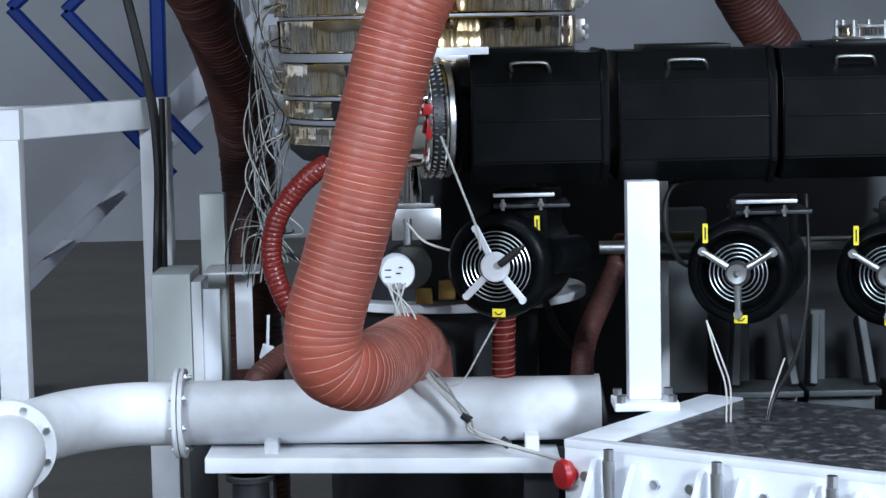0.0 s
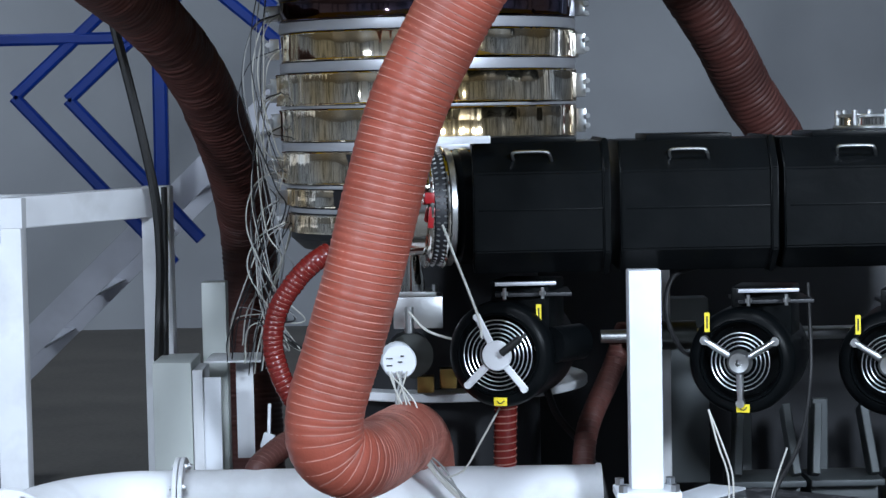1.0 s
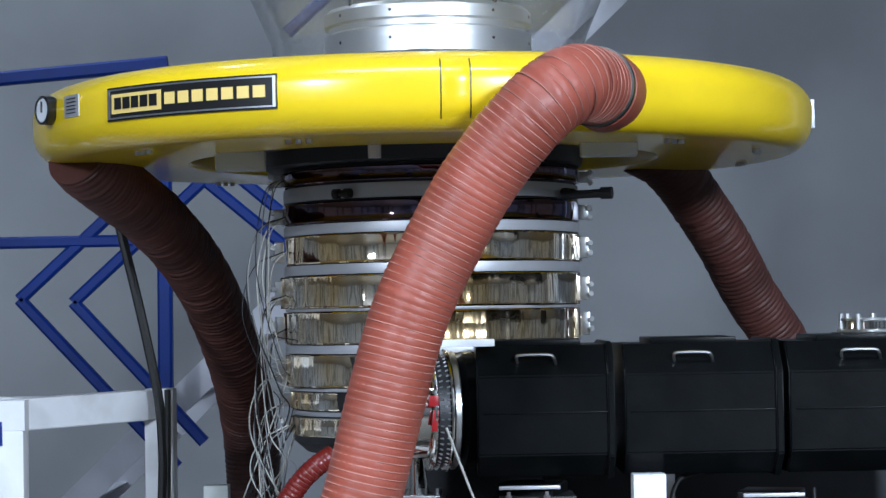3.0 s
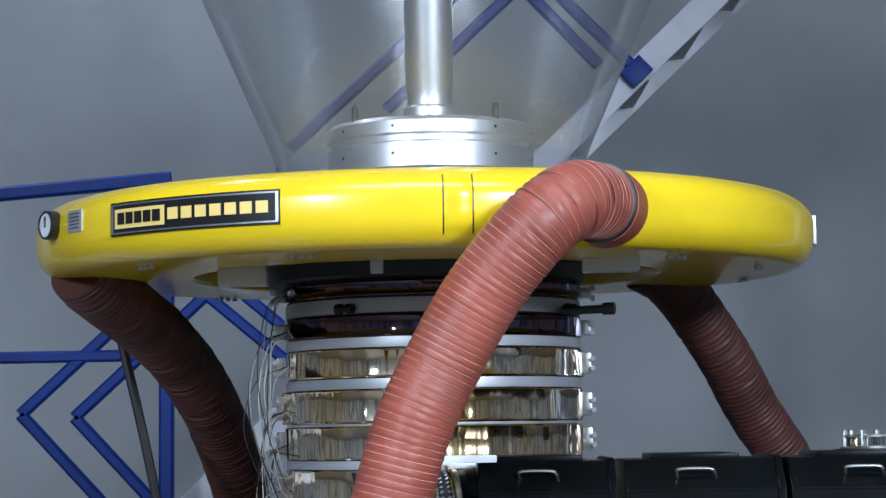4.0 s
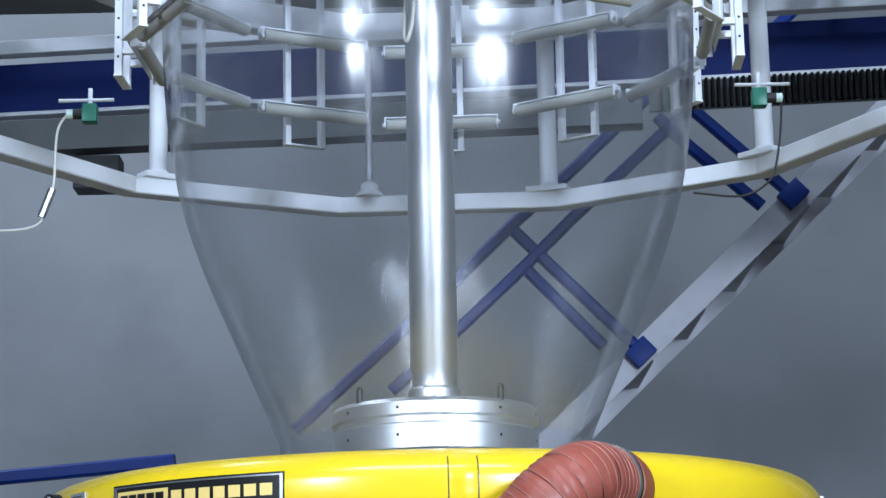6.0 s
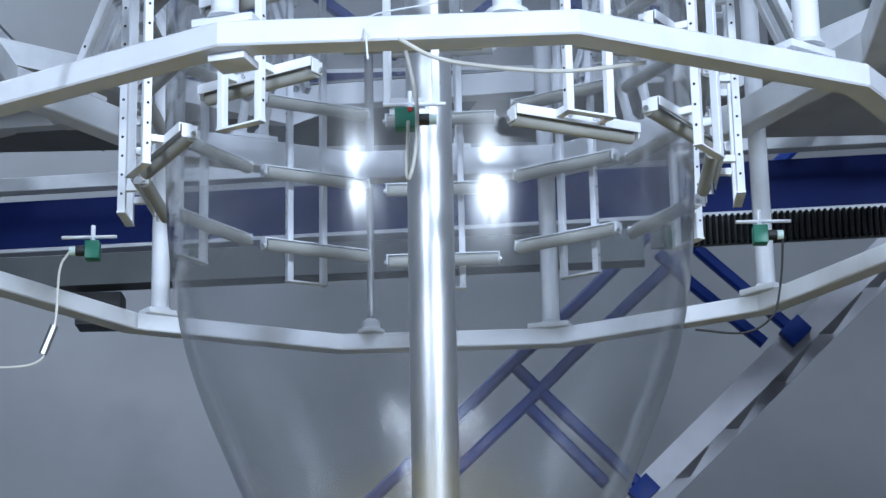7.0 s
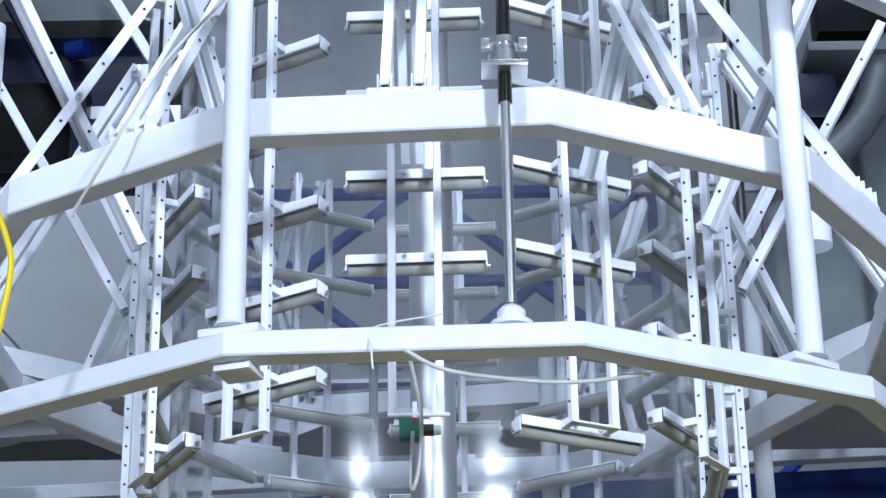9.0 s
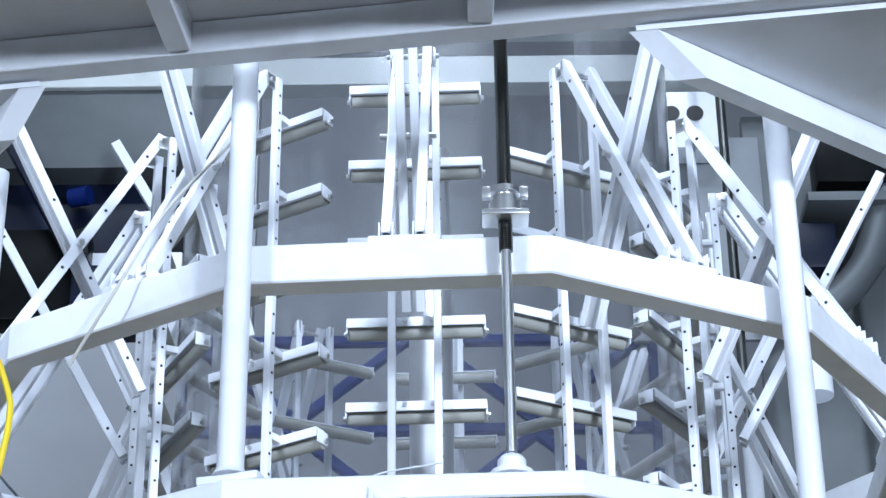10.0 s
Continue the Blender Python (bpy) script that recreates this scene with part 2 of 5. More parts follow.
def lathe(bm, prof, c=V(0, 0, 0), way=V(0, 0, 1), n=48, close=False):
    """Turn a profile of (radius, height) about an axis."""
    x, y, z = frame_of(Vector(way))
    c = Vector(c)
    rows = []
    for r, h in prof:
        if r < 1e-6:
            rows.append([bm.verts.new(c + z * h)] * n)
        else:
            rows.append([bm.verts.new(c + z * h + (x * math.cos(2 * math.pi * i / n) + y * math.sin(2 * math.pi * i / n)) * r) for i in range(n)])
    pairs = list(zip(rows, rows[1:])) + ([(rows[-1], rows[0])] if close else [])
    for a, b in pairs:
        for i in range(n):
            j = (i + 1) % n
            q = [a[i], a[j], b[j], b[i]]
            u = []
            for v in q:
                if v not in u:
                    u.append(v)
            if len(u) > 2:
                bm.faces.new(u)


def spline(pts, n=12):
    """Points of a Catmull-Rom curve through pts."""
    p = [Vector(a) for a in pts]
    p = [p[0] * 2 - p[1]] + p + [p[-1] * 2 - p[-2]]
    out = []
    for i in range(1, len(p) - 2):
        for k in range(n):
            t = k / n
            out.append(0.5 * (2 * p[i] + (p[i + 1] - p[i - 1]) * t + (2 * p[i - 1] - 5 * p[i] + 4 * p[i + 1] - p[i + 2]) * t * t
                              + (3 * p[i] - p[i - 1] - 3 * p[i + 1] + p[i + 2]) * t ** 3))
    return out + [p[-2]]


def even(pts, step):
    """The same line in steps of even length."""
    out, left = [pts[0].copy()], step
    for a, b in zip(pts, pts[1:]):
        d = (b - a).length
        pos = 0.0
        while d - pos >= left:
            pos += left
            out.append(a.lerp(b, pos / d))
            left = step
        left -= d - pos
    return out


def sweep(bm, pts, radius, n=10, caps=True):
    """A tube along points; radius a number or a function of (index, angle)."""
    pts = [Vector(p) for p in pts]
    ways = [(pts[min(i + 1, len(pts) - 1)] - pts[max(i - 1, 0)]).normalized() for i in range(len(pts))]
    x = frame_of(ways[0])[0]
    rows = []
    for i, (p, w) in enumerate(zip(pts, ways)):
        x = (x - w * x.dot(w)).normalized()
        y = w.cross(x)
        row = []
        for k in range(n):
            t = 2 * math.pi * k / n
            r = radius(i, t) if callable(radius) else radius
            row.append(bm.verts.new(p + (x * math.cos(t) + y * math.sin(t)) * r))
        rows.append(row)
    for a, b in zip(rows, rows[1:]):
        for k in range(n):
            bm.faces.new((a[k], a[(k + 1) % n], b[(k + 1) % n], b[k]))
    if caps:
        bm.faces.new(rows[0][::-1])
        bm.faces.new(rows[-1])


def coil(bm, pts, radius, pitch, wire, n=5, per=20):
    """A wire wound round a line of points."""
    fine = even([Vector(p) for p in pts], pitch / per)
    ways = [(fine[min(i + 1, len(fine) - 1)] - fine[max(i - 1, 0)]).normalized() for i in range(len(fine))]
    x = frame_of(ways[0])[0]
    line = []
    for i, (p, w) in enumerate(zip(fine, ways)):
        x = (x - w * x.dot(w)).normalized()
        t = 2 * math.pi * i / per
        line.append(p + (x * math.cos(t) + w.cross(x) * math.sin(t)) * radius)
    sweep(bm, line, wire, n)


def B():
    return bmesh.new()


def flag(bm, before, index):
    for f in bm.faces:
        if f not in before:
            f.material_index = index

# ---- the hall ----


def hall():
    bm = B()
    box(bm, (0, 2, -0.06), (24, 26, 0.12))
    solid("floor", bm, CONCRETE, "dusty grey-brown concrete hall floor with dark stains", "floor", kind="structure")
    for name, c, s in (("wall_north", (0, 11.1, 6.5), (24, 0.2, 13)), ("wall_south", (0, -11.1, 6.5), (24, 0.2, 13)),
                       ("wall_east", (12.1, 0, 6.5), (0.2, 22, 13)), ("wall_west", (-12.1, 0, 6.5), (0.2, 22, 13))):
        bm = B()
        box(bm, c, s)
        old = set(bm.faces)
        if name != "wall_north":               # unseen dark columns, added to stripe the heater bands' reflections
            for k in range(-4, 5):
                if name == "wall_south":
                    box(bm, (k * 2.5, -10.9, 6.5), (0.55, 0.2, 13))
                else:
                    box(bm, (c[0] - math.copysign(0.2, c[0]), k * 2.4, 6.5), (0.2, 0.55, 13))
        flag(bm, old, 1)
        solid(name, bm, (WALL, GREYCAST), "pale grey sheeted factory hall wall", "wall", kind="structure")
    bm = B()
    box(bm, (0, 0, 13.1), (24.4, 22.4, 0.2))
    for i in range(9):
        bar(bm, (-12, -10 + 2.5 * i, 12.8), (12, -10 + 2.5 * i, 12.8), 0.2, 0.35)
    solid("ceiling", bm, WALL, "pale grey hall ceiling with roof beams", "ceiling", kind="structure")


hall()

# ---- blown film die and air ring ----
C0 = V(AX, 0, 0)


def die():
    d = thing("extrusion_die", (AX, 0, 1.27), "round film die wrapped in polished steel heater bands", "film die")
    bm = B()
    lathe(bm, [(0.0, 1.25), (0.24, 1.25), (0.262, 1.27), (0.262, 1.36), (0.268, 1.37), (0.268, 1.775), (0.225, 1.785), (0.225, 1.9), (0, 1.9)], C0, n=72)
    part("die_body", bm, DARK, d, "dark iron die body")
    bands = [(1.738, 1.764, 0.279, 0), (1.667, 1.704, 0.277, 0), (1.594, 1.645, 0.277, 1), (1.514, 1.572, 0.277, 1),
             (1.449, 1.507, 0.277, 1), (1.372, 1.43, 0.277, 1), (1.33, 1.362, 0.265, 2), (1.282, 1.316, 0.265, 2)]
    for z0, z1, r, k in bands:
        bm = B()
        n = 480
        rows = []
        rnd = random.Random(round(z0 * 1000))
        wave = [(q, rnd.uniform(0.25, 1.0) * (0.034 if k else 0.01) / q, rnd.uniform(0, 6.3), rnd.uniform(-14, 14)) for q in (5, 9, 14, 19, 26, 37)]

        def ripple(i, z):
            return sum(a * math.sin(q * 2 * math.pi * i / n + ph + tw * (z - z0)) for q, a, ph, tw in wave)
        for z, dr in ((z0, -0.006), (z0, 0), (z0 + 0.002, 0.001), (z0 + 0.004, 0.0), (z1 - 0.004, 0), (z1 - 0.002, 0.001), (z1, 0), (z1, -0.006)):
            rows.append([bm.verts.new((AX + (r + dr + ripple(i, z)) * math.sin(2 * math.pi * i / n), -(r + dr + ripple(i, z)) * math.cos(2 * math.pi * i / n), z)) for i in range(n)])
        for a, b in zip(rows, rows[1:]):
            for i in range(n):
                bm.faces.new((a[i], a[(i + 1) % n], b[(i + 1) % n], b[i]))
        hb = part("heater_band", bm, (BURNT, BAND, BAND)[k], d, "heat-tinted dark steel heater band" if k == 0 else "polished steel heater band")
        # clamp lugs on both sides
        for ang in (-84, 86):
            a = radians(ang)
            p = V(AX + (r + 0.009) * math.sin(a), -(r + 0.009) * math.cos(a), (z0 + z1) / 2)
            bm = B()
            m = Matrix.Rotation(a, 4, "Z")
            box(bm, p, (0.022, 0.018, (z1 - z0) * 0.75), m, 0.002)
            cyl(bm, p + m @ V(-0.02, -0.012, 0.008), p + m @ V(0.02, -0.012, 0.008), 0.005, 8)
            cyl(bm, p + m @ V(-0.02, -0.012, -0.01), p + m @ V(0.02, -0.012, -0.01), 0.005, 8)
            part("clamp_lug", bm, ZINC, hb, "bolted clamp lug")
    for z0, z1, r in ((1.708, 1.734, 0.276), (1.647, 1.665, 0.276), (1.574, 1.592, 0.276), (1.508, 1.513, 0.275), (1.432, 1.447, 0.276), (1.364, 1.37, 0.272), (1.319, 1.327, 0.264)):
        bm = B()
        lathe(bm, [(r - 0.01, z0), (r, z0), (r + 0.001, (z0 + z1) / 2), (r, z1), (r - 0.01, z1)], C0, n=72)
        part("spacer_ring", bm, GALV, d, "matt grey steel ring between the bands")
    for ang in (-33, 62, 150, 240):
        bm = B()
        a = radians(ang)
        p = V(AX + 0.285 * math.sin(a), -0.285 * math.cos(a), 1.716)
        m = Matrix.Rotation(a, 4, "Z")
        cyl(bm, p + m @ V(-0.018, 0, 0), p + m @ V(-0.006, 0, 0), 0.009, 10)
        cyl(bm, p + m @ V(-0.006, 0, 0), p + m @ V(0.008, 0, 0), 0.006, 10)
        cyl(bm, p + m @ V(0.006, 0, 0), p + m @ V(0.018, 0, 0), 0.009, 10)
        part("centring_bolt", bm, RUBBER, d, "dark centring bolt")
    bm = B()
    cyl(bm, (0.215, -0.16, 1.71), (0.30, -0.185, 1.712), 0.008, 10)
    cyl(bm, (0.285, -0.18, 1.712), (0.305, -0.187, 1.712), 0.011, 8)
    part("draw_bolt", bm, DARK, d)


die()

RC = V(AX - 0.012, 0, 0)


def air_ring():
    d = thing("air_ring", (RC.x, 0, 1.785), "glossy yellow round air ring round the die", "air ring")
    bm = B()
    prof = [(0.435, 1.79), (0.44, 1.786), (0.60, 1.782), (0.665, 1.785)]
    for k in range(9):                      # lower edge
        a = radians(-90 + 90 * k / 8)
        prof.append((0.672 + 0.05 * math.cos(a), 1.837 + 0.052 * math.sin(a)))
    for k in range(9):                      # upper edge
        a = radians(90 * k / 8)
        prof.append((0.657 + 0.066 * math.cos(a), 1.862 + 0.052 * math.sin(a)))
    prof += [(0.55, 1.922), (0.40, 1.925), (0.33, 1.925), (0.33, 1.90), (0.425, 1.88), (0.43, 1.81)]
    lathe(bm, prof, RC, n=128, close=True)
    body = part("ring_housing", bm, YELLOW, d)
    bm = B()
    lathe(bm, [(0.23, 1.77), (0.292, 1.77), (0.297, 1.774), (0.302, 1.80), (0.36, 1.806), (0.425, 1.84), (0.428, 1.885), (0.31, 1.89), (0.31, 1.93), (0.23, 1.93)], RC, n=96, close=True)
    part("inner_housing", bm, DARK, d, "dark grey cast inner air lip")
    # brackets under the ring
    for x, y, z, s in ((-0.113, -0.42, 1.787, (0.022, 0.02, 0.045)), (0.283, -0.4, 1.776, (0.095, 0.05, 0.028)), (-0.35, -0.3, 1.772, (0.085, 0.05, 0.035)), (-0.3, 0.3, 1.79, (0.1, 0.06, 0.03))):
        bm = B()
        box(bm, (x, y, z), s, None, 0.003)
        part("bracket", bm, GREYBOX if abs(x) > 0.2 else GALV, d, "pale steel bracket")
    for a0 in range(0, 360, 30):
        for da in (-1.6, 0, 1.6):
            a = radians(a0 + da + 12)
            p = RC + V(0.63 * math.sin(a), -0.63 * math.cos(a), 1.784)
            bm = B()
            cyl(bm, p, p - V(0, 0, 0.007), 0.005, 8)
            part("bolt_head", bm, ZINC, d)
    return d, body


ring, ring_body = air_ring()


def on_ring(ang, r=0.7235):
    a = radians(ang)
    return RC + V(r * math.sin(a), -r * math.cos(a), 0), Matrix.Rotation(a, 4, "Z")


def flange():
    d = thing("die_top_flange", (AX, 0, 1.93), "turned aluminium inner die flange above the air ring", "flange")
    bm = B()
    lathe(bm, [(0, 1.93), (0.188, 1.93), (0.188, 1.972), (0.195, 1.976), (0.195, 2.02), (0.187, 2.024), (0.187, 2.034), (0.195, 2.038), (0.195, 2.06), (0.188, 2.068), (0.07, 2.072), (0, 2.072)], C0, n=96)
    part("disc", bm, ALU, d)
    for ang in (-48, 41, 130, 220):
        a = radians(ang)
        bm = B()
        p = C0 + V(0.185 * math.sin(a) * 1.0, -0.185 * math.cos(a), 2.06)
        cyl(bm, p, p + V(0, 0, 0.03), 0.006, 10)
        bmesh.ops.create_uvsphere(bm, u_segments=10, v_segments=6, radius=0.006, matrix=Matrix.Translation(p + V(0, 0, 0.03)))
        part("lifting_pin", bm, DARK, d)
    for ang in (-55, -20, 38, 75, 130, 200):
        a = radians(ang)
        for z in (2.05, 2.0):
            p = C0 + V(0.1945 * math.sin(a), -0.1945 * math.cos(a), z)
            bm = B()
            cyl(bm, p, p + V(math.sin(a), -math.cos(a), 0) * 0.0012, 0.003, 8)
            part("grub_screw", bm, DARK, d)


flange()


def inner_pipe():
    d = thing("inner_air_pipe", (AX, 0, 2.07), "upright brushed aluminium air pipe inside the bubble", "pipe")
    bm = B()
    lathe(bm, [(0, 2.07), (0.05, 2.07), (0.05, 2.105), (0.046, 2.11), (0, 2.11)], C0, n=40)
    part("collar", bm, ALU, d)
    bm = B()
    lathe(bm, [(0.0, 2.11), (0.042, 2.11), (0.042, 2.14), (0.0455, 2.146), (0.0455, 3.55), (0.044, 3.56), (0.044, 3.9), (0, 3.9)], C0, n=48)
    part("pipe", bm, ALU, d)
    for ang in (-90, 90, 0):
        bm = B()
        a = radians(ang)
        p = C0 + V(0.053 * math.sin(a), -0.053 * math.cos(a), 2.088)
        cyl(bm, p - V(math.sin(a), -math.cos(a), 0) * 0.004, p, 0.004, 8)
        part("set_screw", bm, ZINC, d)


inner_pipe()


def bubble():
    prof = [(0.285, 1.93), (0.292, 1.985), (0.298, 2.015), (0.3445, 2.123), (0.3925, 2.232), (0.4395, 2.343), (0.477, 2.455), (0.5, 2.567),
            (0.513, 2.68), (0.519, 2.8), (0.522, 3.0), (0.524, 3.4), (0.524, 4.6)]
    pts = spline([V(r, 0, z) for r, z in prof], 5)
    bm = B()
    lathe(bm, [(p.x, p.z) for p in pts], C0, n=160)
    ob = solid("film_bubble", bm, FILM, "large clear inflated plastic film bubble rising from the air ring", "film bubble")
    ob.visible_shadow = False


bubble()


# ---- red air hoses ----


def hose(name, pts, r, label, pitch=0.0118, wire=0.0011, group="air hoses", mat=None, slack=0.011, folds=()):
    """A wire-wound hose: cloth bulging between the turns, uneven along its length; folds: (share of length, spread, depth)."""
    line = even(spline(pts, 24), pitch / 6)
    o = thing(name, line[-1], label, "hose", group)
    bm = B()
    rnd = random.Random(len(line))
    turn = [(rnd.uniform(0.6, 1.35), rnd.uniform(-0.007, 0.007), rnd.uniform(0, 6.3)) for _ in range(len(line) // 6 + 2)]
    bulge = (0.0, 0.55, 0.95, 1.0, 0.8, 0.4)

    def girth(i, t):
        k, off, ph = turn[i // 6]
        f = 1 + off * math.cos(t + ph) + slack * k * bulge[i % 6] * (1 + 0.35 * math.sin(2 * t + ph)) + 0.005 * math.sin(3 * t + i * 0.04)
        for at, spread, depth in folds:
            d = (i / len(line) - at) / spread
            f -= depth * math.exp(-d * d) * max(0.0, math.sin(i * 0.42 + 1.5 * math.sin(t))) * (0.6 + 0.4 * math.sin(2 * t + i * 0.1))
        return r * f
    sweep(bm, line, girth, 36)
    part("hose_wall", bm, mat or HOSE, o)
    bm = B()
    coil(bm, line, r * 1.0, pitch, wire, 4, 28)
    part("wire_spiral", bm, WIRE_SHADED if mat is HOSE_SHADED else HOSEWIRE, o, "wire spiral")
    return o


hose("air_hose", [(0.262, -0.63, 1.842), (0.243, -0.71, 1.847), (0.203, -0.785, 1.845), (0.165, -0.815, 1.823), (0.126, -0.82, 1.787), (0.064, -0.81, 1.712), (0.003, -0.8, 1.613), (-0.05, -0.8, 1.506),
                  (-0.088, -0.8, 1.38), (-0.121, -0.8, 1.256), (-0.154, -0.8, 1.145), (-0.183, -0.8, 1.05), (-0.18, -0.79, 0.992), (-0.145, -0.75, 0.964),
                  (-0.114, -0.63, 0.953), (-0.085, -0.48, 0.948), (-0.062, -0.36, 0.94), (-0.05, -0.27, 0.905), (-0.046, -0.225, 0.84), (-0.044, -0.22, 0.76)], 0.0595,
     "brick-red wire-wound air hose bent down from the air ring", folds=((0.1, 0.05, 0.07), (0.74, 0.06, 0.04)))
# rear hoses take the ring's shade from their darker colour
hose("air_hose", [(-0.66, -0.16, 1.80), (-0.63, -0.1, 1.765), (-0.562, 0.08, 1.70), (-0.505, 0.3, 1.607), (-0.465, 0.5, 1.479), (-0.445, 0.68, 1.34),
                  (-0.44, 0.78, 1.24), (-0.435, 0.8, 1.1), (-0.435, 0.8, 0.9), (-0.42, 0.75, 0.5), (-0.42, 0.75, 0.02)], 0.06, "red air hose, coloured dark for shade, hanging from the air ring's underside", mat=HOSE_SHADED, wire=0.0006, slack=0.03, folds=((0.2, 0.09, 0.05),))
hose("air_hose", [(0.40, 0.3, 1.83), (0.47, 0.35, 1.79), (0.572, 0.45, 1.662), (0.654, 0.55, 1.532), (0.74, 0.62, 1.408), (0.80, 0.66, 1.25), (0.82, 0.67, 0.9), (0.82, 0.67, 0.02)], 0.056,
     "red air hose, coloured dark for shade, running down behind the barrel", mat=HOSE_SHADED, wire=0.0006, slack=0.03, folds=((0.12, 0.06, 0.04),))
hose("air_hose", [(0.105, -0.34, 1.02), (0.102, -0.34, 0.95), (0.10, -0.34, 0.86)], 0.0195, "short thin red hose between blower and air pipe", 0.012, 0.0014, mat=HOSE_THIN)
hose("air_hose", [(0.33, -0.15, 1.10), (0.3, -0.2, 1.03), (0.25, -0.28, 0.94), (0.235, -0.33, 0.86)], 0.0195, "red hose in shaded colour between the machine base and the air pipe", 0.012, 0.0012, mat=HOSE_SHADED)
hose("air_hose", [(-0.2, -0.24, 1.255), (-0.225, -0.25, 1.24), (-0.257, -0.25, 1.21), (-0.293, -0.25, 1.157), (-0.305, -0.25, 1.096), (-0.292, -0.25, 1.036), (-0.263, -0.25, 0.98), (-0.22, -0.3, 0.93), (-0.2, -0.34, 0.87)], 0.018,
     "thin dark-red hose curling beside the die", 0.009, 0.0004, mat=HOSE_THIN, slack=0.06)
hose("air_hose", [(-0.335, -0.34, 0.865), (-0.325, -0.32, 0.89), (-0.27, -0.22, 0.92), (-0.15, 0.0, 0.95), (-0.1, 0.1, 0.95)], 0.021, "thin red hose leaving the air pipe", 0.01, 0.0009, mat=HOSE_SHADED)

# ---- calibration cage ----
PH = -2.4


def ngon(r, n, phase, z):
    return [V(AX + r * math.sin(radians(phase + 360 / n * (k + 0.5))), -r * math.cos(radians(phase + 360 / n * (k + 0.5))), z) for k in range(n)]


def segment(pts, i, w, h):
    """One straight length of a closed box-section hoop through pts, mitred at its ends."""
    bm = B()
    n = len(pts)
    c = sum(pts, V(0, 0, 0)) / n
    rows = []
    k, b = w / math.cos(math.pi / n), 0.003
    for p in (pts[i], pts[(i + 1) % n]):
        u = p - c
        u.z = 0
        u.normalize()
        rows.append([bm.verts.new(p + u * a + V(0, 0, z)) for a, z in ((-b, 0), (0, b), (0, h - b), (-b, h), (-k + b, h), (-k, h - b), (-k, b), (-k + b, 0))])
    a, d = rows
    for j in range(8):
        bm.faces.new((a[j], d[j], d[(j + 1) % 8], a[(j + 1) % 8]))
    return bm


def cage():
    lo = thing("lower_hoop", (AX, 0, 2.69), "white-painted twelve-sided steel hoop of the bubble cage", "hoop", "cage hoops")
    for i in range(12):
        part("hoop_segment", segment(ngon(1.055, 12, -2.2, 2.69), i, 0.05, 0.04), WHITE, lo, sharp=25)
    up = thing("upper_hoop", (AX, 0, 3.1), "white-painted twelve-sided upper steel hoop of the bubble cage", "hoop", "cage hoops")
    for i in range(12):
        part("hoop_segment", segment(ngon(0.985, 12, -3.2, 3.1), i, 0.05, 0.07), WHITE, up, sharp=25)
    return lo, up


lower_hoop, upper_hoop = cage()


def drilled(bm, p0, p1, w, h, up, holes, side=V(0, -1, 0), r=0.0035):
    """A box-section bar with dark bolt holes on one side."""
    p0, p1 = Vector(p0), Vector(p1)
    bar(bm, p0, p1, w, h, up, wall=0.0025, bevel=0.0015)
    x, y, z = frame_of(p1 - p0, up)
    s = y if abs(y.dot(side)) > abs(x.dot(side)) else x
    k = (h if s == y else w) / 2
    s = s * (1 if s.dot(side) > 0 else -1)
    old = set(bm.faces)
    for t in holes:
        c = p0.lerp(p1, t)
        cyl(bm, c + s * (k - 0.002), c + s * (k + 0.0008), r, 8)
    flag(bm, old, 1)


Z0 = 2.7


